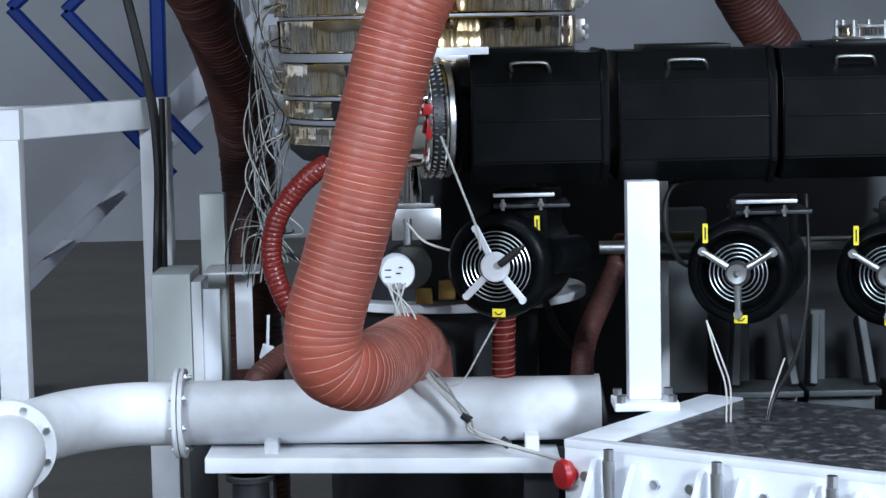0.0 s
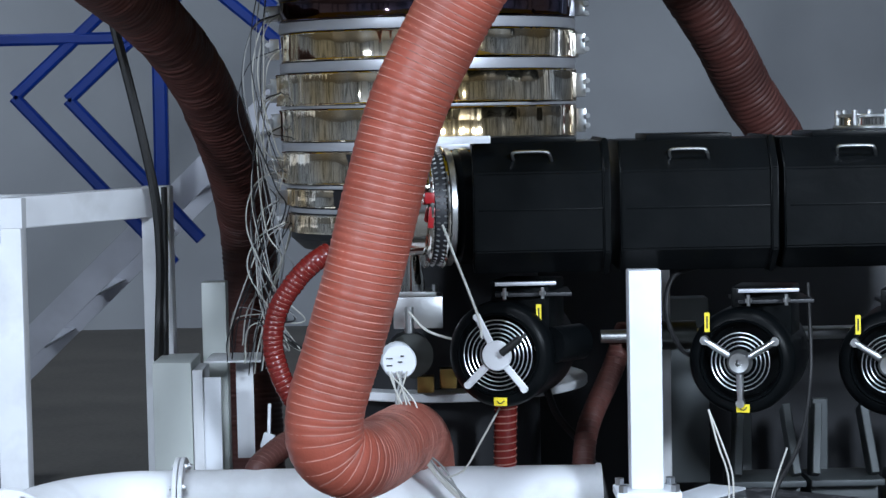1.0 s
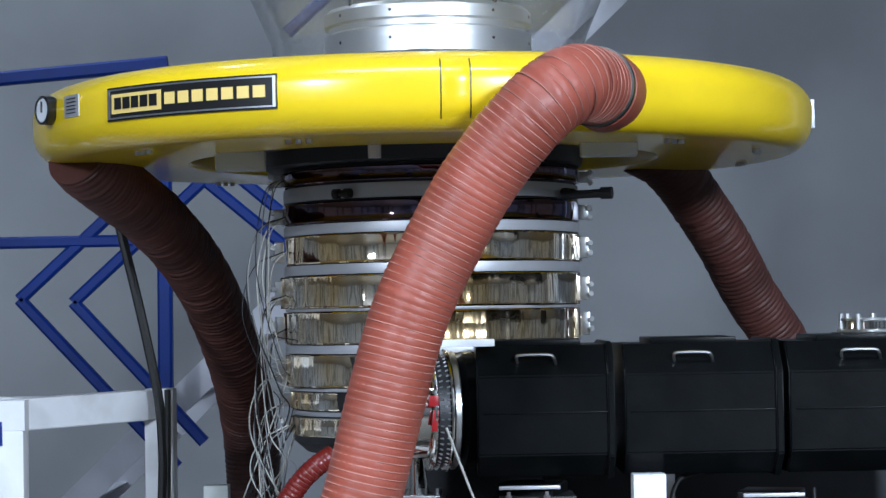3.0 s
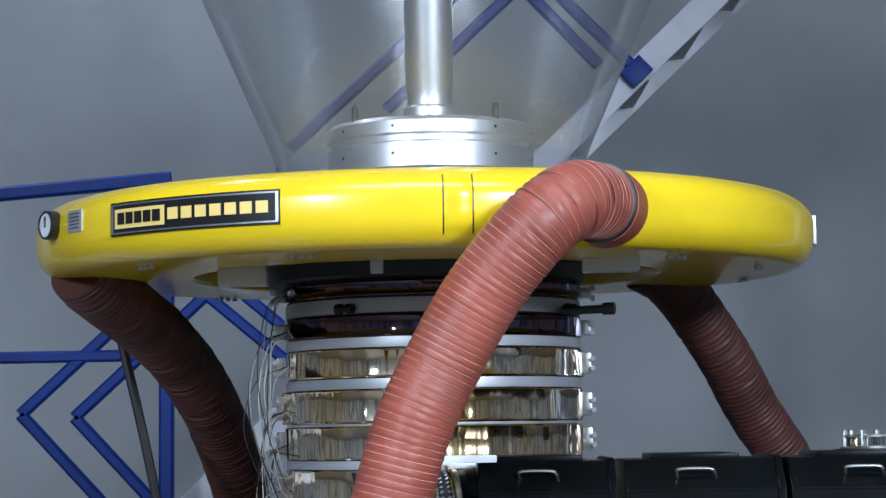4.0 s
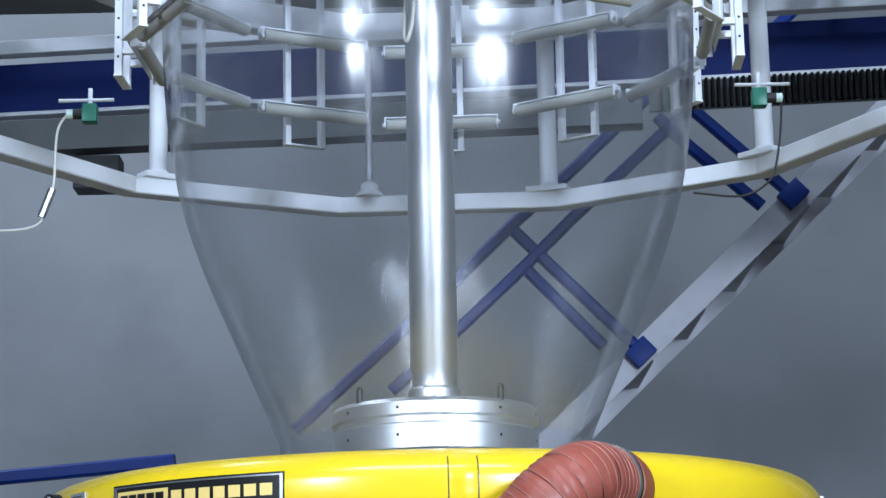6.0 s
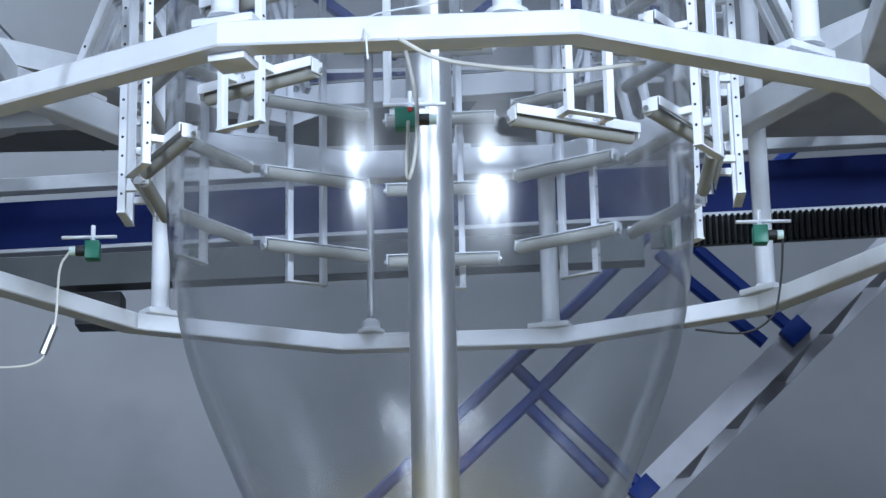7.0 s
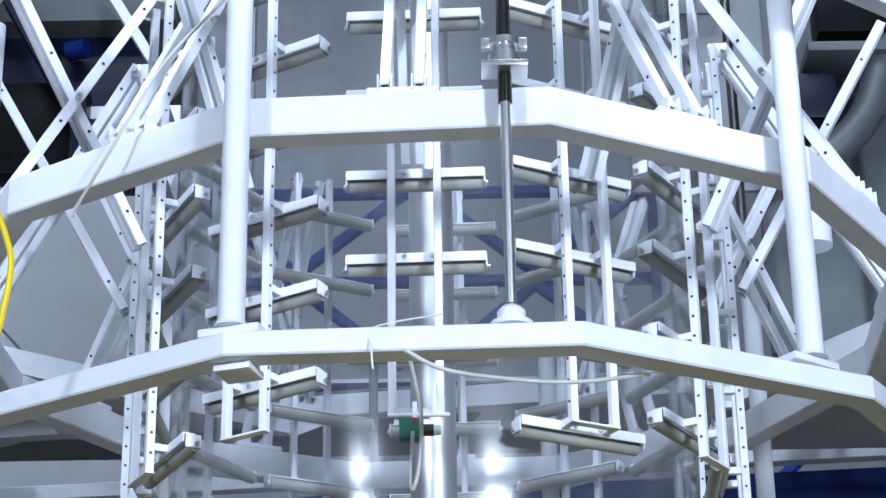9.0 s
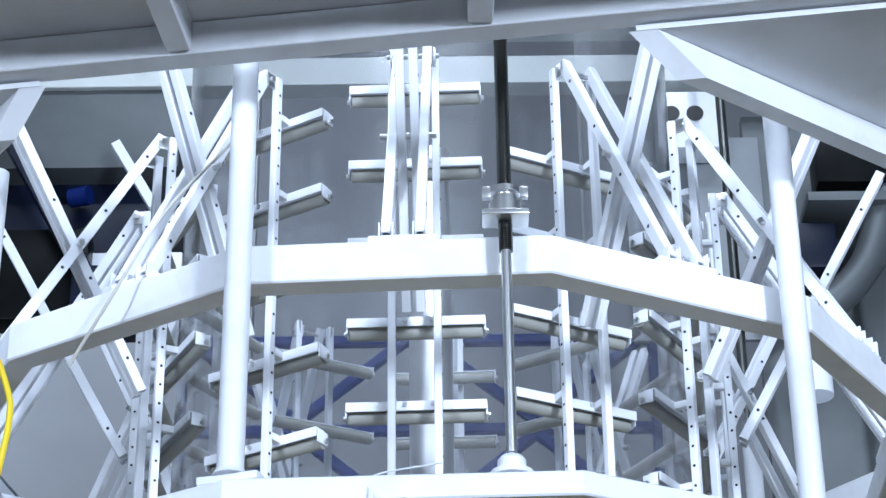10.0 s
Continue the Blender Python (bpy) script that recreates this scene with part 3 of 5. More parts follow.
def roller_column(low):
    o = thing("roller_column", (AX, 0, Z0), "pair of pale rails carrying grey guide rollers against the film", "guide rollers", "guide roller columns")
    for x in (-0.041, 0.041):
        bm = B()
        drilled(bm, (AX + x, -0.605, 2.735), (AX + x, -0.605, 3.755), 0.014, 0.016, V(0, 1, 0), [i / 26 for i in range(1, 26)], V(math.copysign(1, x), 0, 0), 0.0028)
        part("rail", bm, (WHITE, DARK), o)
    bm = B()
    box(bm, (AX, -0.605, 2.737), (0.098, 0.018, 0.004), None, 0.001)
    part("end_strip", bm, WHITE, o)
    for i in range(6):
        z = low + 0.166 * i
        bm = B()
        cyl(bm, (AX - 0.121, -0.546, z - 0.005), (AX + 0.121, -0.546, z - 0.005), 0.0128, 16)
        ro = part("roller", bm, ROLLER, o, "grey sleeved guide roller")
        bm = B()
        box(bm, (AX, -0.571, z + 0.006), (0.25, 0.003, 0.018), None, 0.001)
        box(bm, (AX, -0.56, z + 0.0135), (0.25, 0.024, 0.003), None, 0.001)
        for sx in (-1, 1):
            box(bm, (AX + sx * 0.1245, -0.552, z + 0.0), (0.003, 0.03, 0.024), None, 0.001)
            box(bm, (AX + sx * 0.041, -0.584, z + 0.007), (0.014, 0.026, 0.014), None, 0.002)
        old = set(bm.faces)
        for x in (-0.02, 0.03):
            cyl(bm, (AX + x, -0.572, z + 0.008), (AX + x, -0.576, z + 0.008), 0.0045, 8)
        for sx in (-1, 1):
            cyl(bm, (AX + sx * 0.125, -0.546, z - 0.005), (AX + sx * 0.131, -0.546, z - 0.005), 0.005, 8)
        flag(bm, old, 1)
        part("roller_bracket", bm, (WHITE, ZINC), o, "bent white roller bracket")
    # crossed linkage between the hoop and the rails
    for x in (-0.028, 0.028):
        bm = B()
        drilled(bm, (AX + x, -0.935, 3.185), (AX + x, -0.625, 3.76), 0.017, 0.022, V(0, -0.8, 0.6), (0.15, 0.4, 0.65, 0.9), V(math.copysign(1, x), 0, 0))
        part("link_arm", bm, (WHITE, DARK), o)
        bm = B()
        drilled(bm, (AX + x * 0.45, -0.63, 3.2), (AX + x * 0.45, -0.97, 3.81), 0.016, 0.02, V(0, 0.87, 0.48), (0.1, 0.35, 0.6, 0.85), V(math.copysign(1, x), 0, 0))
        part("link_arm", bm, (WHITE, DARK), o)
    bm = B()
    cyl(bm, (AX - 0.05, -0.628, 3.742), (AX + 0.05, -0.628, 3.742), 0.005, 10)
    for x in (-0.041, 0.041):
        box(bm, (AX + x, -0.615, 3.742), (0.004, 0.04, 0.03), None, 0.001)
    part("top_hinge", bm, ZINC, o)
    bm = B()
    cyl(bm, (AX - 0.05, -0.78, 3.473), (AX + 0.05, -0.78, 3.473), 0.006, 10)
    part("pivot_pin", bm, ZINC, o)
    bm = B()
    box(bm, (AX, -0.925, 3.176), (0.115, 0.045, 0.012), None, 0.002)
    for x in (-0.028, 0.028):
        for dx in (-0.011, 0.011):
            box(bm, (AX + x + dx, -0.935, 3.19), (0.003, 0.03, 0.03), None, 0.001)
    part("hinge_foot", bm, WHITE, o)
    return o


LOWS = (2.872, 2.735, 2.80, 2.80, 2.79, 2.81, 2.79, 2.80, 2.80, 2.78, 2.78, 2.835)
made = {}
for k, low in enumerate(LOWS):
    m = pose(AX, 0, Z0, 0, 0, PH + 30 * k)
    if low in made:
        copy_thing(made[low], m)
    else:
        made[low] = roller_column(low)
        made[low].matrix_basis = m


def cage_post(x, y, gusset=False, z1=3.5):
    o = thing("cage_post", (x, y, 2.73), "round white steel post standing on the lower hoop", "post", "cage posts")
    u = V(x - AX, y, 0).normalized()
    m = Matrix.Rotation(math.atan2(u.x, -u.y), 4, "Z")
    bm = B()
    box(bm, V(x, y, 2.7365) - u * 0.012, (0.1, 0.05, 0.013), m, 0.002)
    part("foot_plate", bm, WHITE, o)
    if gusset:
        bm = B()
        q = V(x, y, 2.684) - u * 0.035
        box(bm, q, (0.06, 0.06, 0.012), m, 0.002)
        part("gusset", bm, WHITE, o)
    bm = B()
    cyl(bm, (x, y, 2.743), (x, y, z1), 0.0215, 24)
    part("tube", bm, WHITE, o)
    bm = B()
    lathe(bm, [(0.0215, 2.743), (0.028, 2.743), (0.023, 2.752), (0.0215, 2.753)], V(x, y, 0), n=20)
    part("weld_collar", bm, WHITE, o)


for x, y in ((-0.325, -0.985), (0.59, -0.82), (0.258, 0.985), (0.735, 0.68), (-0.66, 0.79), (-0.815, -0.62), (-0.98, 0.2), (0.98, -0.2)):
    cage_post(x, y, x == -0.325)


def spindle(x, y, threaded):
    o = thing("lifting_spindle", (x, y, 2.73), "steel threaded spindle with a round white foot bearing", "spindle", "lifting spindles")
    bm = B()
    lathe(bm, [(0, 2.73), (0.033, 2.73), (0.033, 2.738), (0.022, 2.743), (0.022, 2.757), (0.016, 2.764), (0, 2.772)], V(x, y, 0), n=28)
    part("foot_bearing", bm, WHITE, o)
    bm = B()
    cyl(bm, (x, y, 2.77), (x, y, 3.12), 0.0085, 16)
    part("rod", bm, ZINC if threaded else GALV, o)
    bm = B()
    line = [V(x, y, 3.12 + 0.002 * i) for i in range(206)]
    sweep(bm, line, lambda i, t: 0.0105 + 0.0013 * math.cos(math.pi * i), 14)
    part("thread", bm, DARKSTEEL if threaded else GALV, o, "oily dark screw thread" if threaded else "")
    if not threaded:
        return
    bm = B()
    z = 3.175
    lathe(bm, [(0.012, z), (0.026, z), (0.026, z + 0.03), (0.02, z + 0.034), (0.02, z + 0.044), (0.026, z + 0.046), (0.026, z + 0.056), (0.012, z + 0.06)], V(x, y, 0), n=24)
    box(bm, (x, y - 0.01, z + 0.0), (0.075, 0.05, 0.01), None, 0.002)
    for sx in (-1, 1):
        box(bm, (x + sx * 0.03, y - 0.02, z + 0.04), (0.014, 0.014, 0.02), None, 0.002)
    part("spindle_nut", bm, ZINC, o)


spindle(0.105, -1.0, True)
spindle(-0.176, 0.985, False)

# ---- platform above ----


def platform():
    d = thing("platform", (0, 0, 3.4), "white-painted steel platform with an eight-sided opening for the bubble", "platform")
    tagged(d, kind="structure")
    turn, r = radians(-8.3), 1.16              # half width of the square opening
    ux, uy = V(math.cos(turn), math.sin(turn), 0), V(-math.sin(turn), math.cos(turn), 0)

    def at(a, b, z):
        return ux * a + uy * b + V(0, 0, z)
    # four main beams in a pinwheel, each past the next one's end
    for p, q in (((-2.7, -r - 0.0225), (2.7, -r - 0.0225)), ((-2.7, r + 0.0225), (2.7, r + 0.0225)), ((r + 0.0225, -r), (r + 0.0225, r)), ((-r - 0.0225, -r), (-r - 0.0225, r))):
        bm = B()
        bar(bm, at(*p, 3.43), at(*q, 3.43), 0.045, 0.06)
        part("edge_beam", bm, WHITE, d)
    # corner plates with their own beams close the opening to eight sides
    h = 0.485
    for sx, sy in ((1, -1), (-1, -1), (1, 1), (-1, 1)):
        bm = B()
        pts = [(sx * h, sy * (r + 0.012)), (sx * (r + 0.012), sy * h), (sx * (r + 0.012), sy * (r + 0.012))]
        lo, hi = ([bm.verts.new(at(a, b, z)) for a, b in pts] for z in (3.386, 3.396))
        for k in range(3):
            bm.faces.new((lo[k], lo[(k + 1) % 3], hi[(k + 1) % 3], hi[k]))
        bm.faces.new(lo[::-1])
        bm.faces.new(hi)
        bmesh.ops.recalc_face_normals(bm, faces=bm.faces)
        part("corner_plate", bm, DECKPAINT, d, "pale triangular corner plate")
        bm = B()
        ends = []
        for off, end in ((0.0, 0), (0.0, 1), (0.046, 1), (0.046, 0)):       # mitred at both ends
            a, b = h + off - 0.012, r + 0.012
            ends.append((sx * a, sy * b) if end == 0 else (sx * b, sy * a))
        cut = [(a + sx * 0.07, b - sy * 0.07) if k in (0, 3) else (a - sx * 0.07, b + sy * 0.07) for k, (a, b) in enumerate(ends)]
        lo = [bm.verts.new(at(a, b, 3.332)) for a, b in cut]
        hi = [bm.verts.new(at(a, b, 3.385)) for a, b in ends]
        for k in range(4):
            bm.faces.new((lo[k], lo[(k + 1) % 4], hi[(k + 1) % 4], hi[k]))
        bm.faces.new(lo[::-1])
        bm.faces.new(hi)
        bmesh.ops.recalc_face_normals(bm, faces=bm.faces)
        part("corner_beam", bm, WHITE, d)
    for side, (p, q, n, m) in enumerate((((-r, -r), (r, -r), (2.8, -1.55), (-2.8, -1.55)), ((r, -r), (r, r), (2.8, 1.72), (2.8, -1.55)),
                                         ((r, r), (0, r), (0, 1.72), (2.8, 1.72)), ((0, r), (-r, r), (-2.8, 1.72), (0, 1.72)), ((-r, r), (-r, -r), (-2.8, -1.55), (-2.8, 1.72)))):
        bm = B()
        lo, hi = ([bm.verts.new(v) for v in (at(*p, z), at(*q, z), V(*n, z), V(*m, z))] for z in (3.462, 3.468))
        for k in range(4):
            bm.faces.new((lo[k], lo[(k + 1) % 4], hi[(k + 1) % 4], hi[k]))
        bm.faces.new(lo[::-1])
        bm.faces.new(hi)
        bmesh.ops.recalc_face_normals(bm, faces=bm.faces)
        # left plates: the soffit's shade is painted in as a darker grey
        part("deck_plate", bm, GREYMID if side > 2 else DECKPAINT, d, "deck plate greyed for the shade below it" if side > 2 else "pale grey deck plate")
    for x in (-0.76, 0.42):
        bm = B()
        p = at(x + 0.03, -r - 0.0455, 3.438)
        cyl(bm, p, p - uy * 0.002, 0.011, 20)
        part("bolt_hole", bm, RUBBER, d, "dark round hole in the beam")
    for a, b in (((-0.455, -1.53), (-0.415, -1.165)), ((0.075, -1.53), (0.066, -1.235)), ((-0.95, -1.53), (-0.9, -1.1)), ((0.62, -1.53), (0.6, -1.31)), ((-2.8, -1.53), (2.8, -1.53)),
                 ((1.2, -0.4), (2.8, -0.75)), ((1.25, 0.45), (2.8, 0.55)), ((-1.2, -0.3), (-2.8, -0.2)), ((-1.25, 0.4), (-2.8, 0.5)),
                 ((-0.6, 1.28), (-0.6, 1.7)), ((0.55, 1.14), (0.55, 1.7)), ((1.15, 1.06), (1.7, 1.7)), ((-1.15, 1.38), (-1.7, 1.7))):
        bm = B()
        bar(bm, (*a, 3.43), (*b, 3.43), 0.04, 0.058)
        part("joist", bm, WHITE, d)
    g0, g1 = V(-3.2, 2.57, 3.43), V(3.2, 1.83, 3.43)
    for name, dz, w, h, mat, label in (("blue_girder", 0, 0.02, 0.165, BLUE_BEAM, "dark blue main girder"), ("girder_flange", -0.09, 0.1, 0.014, GALV, "grey lower flange"),
                                       ("edge_beam", 0.135, 0.05, 0.045, WHITE, "white edge beam above the girder")):
        bm = B()
        bar(bm, g0 + V(0, 0, dz), g1 + V(0, 0, dz), w, h)
        part(name, bm, mat, d, label)
    for i in range(100):
        bm = B()
        p = V(0.66 + i * 0.018, 2.13 - 0.116 * (0.66 + i * 0.018), 3.287)
        box(bm, p, (0.008, 0.03, 0.085), None, 0.001)
        part("grating_bar", bm, MATTBLACK, d)
    bm = B()
    bar(bm, (0.62, 2.09, 3.29), (2.6, 1.86, 3.29), 0.012, 0.09)
    part("grating_back", bm, GREYCAST, d)
    bm = B()
    bar(bm, (-3.2, 2.45, 3.25), (0.6, 2.09, 3.25), 0.08, 0.1)
    part("brace_beam", bm, GREYCAST, d, "dark grey beam below the girder")
    bm = B()
    bar(bm, (-1.05, 2.3, 3.19), (-1.05, 2.3, 3.09), 0.14, 0.1, V(0, 1, 0))
    part("beam_shoe", bm, DARK, d)
    for x, y in ((-2.6, 2.45), (2.6, 1.88)):
        bm = B()
        box(bm, (x, y, 1.66), (0.16, 0.16, 3.32), None, 0.004)
        part("column", bm, WHITE, d)
    for a, b in (((0.9, 1.75, 3.56), (1.75, 1.6, 4.05)), ((-0.95, 1.75, 3.5), (-1.6, 1.7, 3.8)), ((-0.75, 1.7, 3.44), (-1.4, 1.7, 3.66)), ((1.1, 1.72, 3.5), (1.45, 1.65, 3.9))):
        bm = B()
        bar(bm, a, b, 0.03, 0.06)
        part("knee_brace", bm, WHITE, d)


def haul_frame():
    """Steelwork and gear standing on the deck behind the bubble."""
    d = thing("haul_off_stand", (0, 1.55, 3.468), "pale steel stand with dark drive gear on the platform deck", "stand")
    for x in (-1.5, 1.5):
        bm = B()
        box(bm, (x, 1.6, 4.6), (0.1, 0.1, 2.26), None, 0.003)
        part("frame_post", bm, WHITE, d)
    for z, y in ((5.35, 1.6), (5.16, 1.62)):
        bm = B()
        bar(bm, (-1.55, y, z), (1.55, y, z), 0.08, 0.1)
        part("cross_beam", bm, GREYBOX, d, "light grey cross beam")
    bm = B()
    box(bm, (-1.2, 1.9, 4.98), (0.8, 0.6, 0.3), None, 0.004)
    part("left_casing", bm, GREYCAST, d, "dark grey casing")
    bm = B()
    box(bm, (-1.25, 1.75, 4.62), (0.7, 0.1, 0.42), None, 0.004)
    part("dark_panel", bm, NAVY_SHADED, d, "dark navy panel")
    bm = B()
    bar(bm, (-1.34, 1.5, 4.95), (-0.98, 1.5, 4.3), 0.05, 0.07, V(0, 1, 0))
    part("navy_brace", bm, NAVY_SHADED, d, "navy blue brace")
    bm = B()
    box(bm, (-0.96, 1.6, 4.36), (0.24, 0.2, 0.16), None, 0.006)
    part("drive_box", bm, NAVY_SHADED, d)
    bm = B()
    bar(bm, (-0.978, 1.5, 4.853), (-0.85, 1.5, 4.63), 0.03, 0.03, V(0, 1, 0))
    part("white_strut", bm, WHITE, d)
    bm = B()
    cyl(bm, (-1.13, 1.65, 4.75), (-1.07, 1.63, 4.75), 0.03, 18)
    part("blue_motor", bm, BLUE_BEAM, d)
    bm = B()
    box(bm, (-0.93, 1.66, 4.5), (0.3, 0.02, 0.12), None, 0.002)
    part("white_plate", bm, WHITE, d)
    bm = B()
    box(bm, (0.765, 1.6, 4.95), (0.19, 0.1, 0.2), None, 0.004)
    part("fan_box", bm, WHITE, d, "white box with two round holes")
    for x in (0.713, 0.786):
        bm = B()
        cyl(bm, (x, 1.556, 4.97), (x, 1.545, 4.97), 0.026, 24)
        part("round_hole", bm, RUBBER, d)
    bm = B()
    box(bm, (0.78, 1.67, 4.6), (0.42, 0.02, 0.7), None, 0.003)
    part("back_sheet", bm, GREYMID, d, "mid grey back sheet")
    bm = B()
    cyl(bm, (0.835, 1.35, 3.468), (0.835, 1.35, 5.3), 0.014, 14)
    part("screw_rod", bm, DARKSTEEL, d)
    bm = B()
    box(bm, (1.3, 1.72, 4.4), (0.7, 0.04, 1.3), None, 0.003)
    part("dark_sheet", bm, GREYCAST, d, "dark grey sheet")
    bm = B()
    box(bm, (-1.2, 1.62, 4.45), (0.3, 0.1, 0.3), None, 0.006)
    part("black_motor", bm, BLACK, d)
    bm = B()
    box(bm, (1.27, 1.5, 4.78), (0.3, 0.12, 0.24), None, 0.005)
    part("black_panel", bm, BLACK, d, "black control panel")
    bm = B()
    box(bm, (1.25, 1.5, 4.6), (0.34, 0.16, 0.03), None, 0.003)
    part("panel_shelf", bm, GREYCAST, d)
    bm = B()
    box(bm, (1.09, 1.55, 4.47), (0.15, 0.14, 0.15), None, 0.01)
    part("blue_gearbox", bm, NAVY_SHADED, d, "navy gearbox")
    bm = B()
    sweep(bm, spline([(1.5, 1.5, 4.85), (1.34, 1.5, 4.66), (1.25, 1.5, 4.42), (1.12, 1.5, 4.28), (0.98, 1.52, 4.24)], 6), 0.05, 14)
    part("bent_duct", bm, GREYCAST, d, "dull grey bent duct")
    bm = B()
    cyl(bm, (1.3, 1.42, 4.38), (1.3, 1.42, 3.47), 0.017, 14)
    part("prop_rod", bm, DARKSTEEL, d)
    bm = B()
    cyl(bm, (1.02, 1.3, 4.18), (1.02, 1.3, 3.9), 0.05, 20)
    part("air_cylinder", bm, WHITE, d)





platform()
haul_frame()

# ---- stairs behind ----
SY = 4.6


def stairs():
    d = thing("stairs", (-2.37, SY, 0), "pale steel stairs with blue tubular handrail", "stairs")
    k = 0.945                              # rise over run
    near, far = SY - 0.41, SY + 0.3

    def edge(x, y, drop):
        return V(x, y, 2.928 + k * (x - 0.746) - drop)
    for y, drop in ((near, 0.0), (far, 0.03)):
        bm = B()
        q = [edge(-2.26, y, drop), edge(2.1, y, drop), edge(2.1, y, drop + 0.14), edge(-2.26, y, drop + 0.14)]
        a, b = ([bm.verts.new(v + V(0, dy, 0)) for v in q] for dy in (-0.006, 0.006))
        for i in range(4):
            bm.faces.new((a[i], a[(i + 1) % 4], b[(i + 1) % 4], b[i]))
        bm.faces.new(a[::-1])
        bm.faces.new(b)
        bmesh.ops.recalc_face_normals(bm, faces=bm.faces)
        part("stringer", bm, STAIRPAINT, d)
    for i in range(-14, 6):
        x, z = 0.815 + 0.2145 * i, 2.842 + 0.2027 * i
        bm = B()
        box(bm, (x - 0.075, (near + far) / 2, z + 0.005), (0.145, far - near - 0.016, 0.01), None, 0.002)
        part("tread", bm, STAIRPAINT, d)
    y0 = SY - 0.44
    y = y0

    def tube(pts, r=0.023):
        bm = B()
        y = y0 + 0.004 * (len(d.children) % 9)
        for a, b in zip(pts, pts[1:]):
            bar(bm, V(a[0], y, a[1]), V(b[0], y, b[1]), 2 * r, 2 * r, V(0, 1, 0), bevel=0.01)
        part("rail_tube", bm, BLUE, d, "blue-painted rail tube")
    tube([(-0.588, 2.593), (-0.143, 2.996), (0.265, 3.384), (0.539, 3.631), (1.2, 4.26)])
    tube([(-0.213, 2.74), (0.067, 2.992), (0.316, 3.223), (0.51, 3.413), (1.5, 4.32)])
    tube([(0.265, 3.384), (0.74, 2.90)])
    tube([(0.316, 3.223), (0.616, 2.902)])
    tube([(0.9, 3.96), (1.072, 3.793), (1.36, 3.52)])
    tube([(0.86, 3.82), (0.985, 3.691), (1.259, 3.444)])
    for x, z in ((0.758, 2.87), (1.384, 3.49)):
        bm = B()
        box(bm, (x, y, z), (0.1, 0.06, 0.08), Matrix.Rotation(radians(-43), 4, "Y"), 0.003)
        part("rail_foot", bm, BLUE, d)


stairs()


def barrier():
    """The rail with chevrons beside the stairs."""
    y = y0 = 3.9
    d = thing("chevron_railing", (-1.03, y, 0), "blue tubular railing with chevron-shaped infill", "railing")

    def tube(pts, r=0.022):
        bm = B()
        y = y0 + 0.004 * (len(d.children) % 9)
        for a, b in zip(pts, pts[1:]):
            bar(bm, V(a[0], y, a[1]), V(b[0], y, b[1]), 2 * r, 2 * r, V(0, 1, 0), bevel=0.009)
        part("rail_tube", bm, BLUE, d)
    tube([(-1.03, 2.44), (-1.045, 0.0)], 0.027)
    tube([(-2.6, 2.33), (-1.649, 2.404), (-1.015, 2.452)], 0.026)
    tube([(-2.6, 1.79), (-1.153, 1.793)])
    tube([(-1.05, 2.06), (-1.578, 1.581), (-1.291, 1.267), (-1.0, 0.95)])
    tube([(-0.887, 2.015), (-1.379, 1.567), (-1.102, 1.264), (-0.9, 1.04)])
    tube([(-0.887, 2.015), (-0.609, 1.779), (-0.45, 1.64)])
    tube([(-0.79, 2.05), (-0.45, 1.76)])
    bm = B()
    box(bm, (-1.045, y, 0.005), (0.12, 0.12, 0.01), None, 0.002)
    part("foot_plate", bm, BLUE, d)


barrier()


def landing():
    """The upper landing of the stairs, seen through the bubble."""
    y0, z = 4.33, 4.7
    d = thing("upper_landing", (0, 4.7, 0), "pale steel stair landing with blue chevron railing", "landing")
    bm = B()
    box(bm, (-0.1, 4.75, z), (2.1, 0.75, 0.03), None, 0.003)
    part("deck", bm, DECKPAINT, d)
    bm = B()
    bar(bm, (-1.15, 4.38, z - 0.05), (0.95, 4.38, z - 0.05), 0.05, 0.08)
    part("edge_beam", bm, BLUE_BEAM, d)
    for x in (-0.9, 0.7):
        bm = B()
        cyl(bm, (x, 5.05, z), (x, 5.05, 13.0), 0.01, 8)
        part("hanger_rod", bm, ZINC, d)

    def tube(pts, r=0.024):
        bm = B()
        y = y0 + 0.004 * (len(d.children) % 9)
        for a, b in zip(pts, pts[1:]):
            bar(bm, V(a[0], y, a[1]), V(b[0], y, b[1]), 2 * r, 2 * r, V(0, 1, 0), bevel=0.009)
        part("rail_tube", bm, BLUE, d, "blue-painted rail tube")
    tube([(-1.12, z), (-1.12, z + 0.85)])
    tube([(-0.1, z), (-0.1, z + 0.85)])
    tube([(0.92, z), (0.92, z + 0.85)])
    tube([(-1.15, z + 0.87), (0.95, z + 0.87)])
    tube([(-1.12, z + 0.45), (0.92, z + 0.45)])
    for x in (-0.62, 0.4):
        tube([(x - 0.45, z + 0.05), (x, z + 0.42), (x + 0.45, z + 0.05)])
        tube([(x - 0.45, z + 0.85), (x, z + 0.48), (x + 0.45, z + 0.85)])


landing()

# ---- extruder barrel, blowers, pipework ----
BY = -0.42


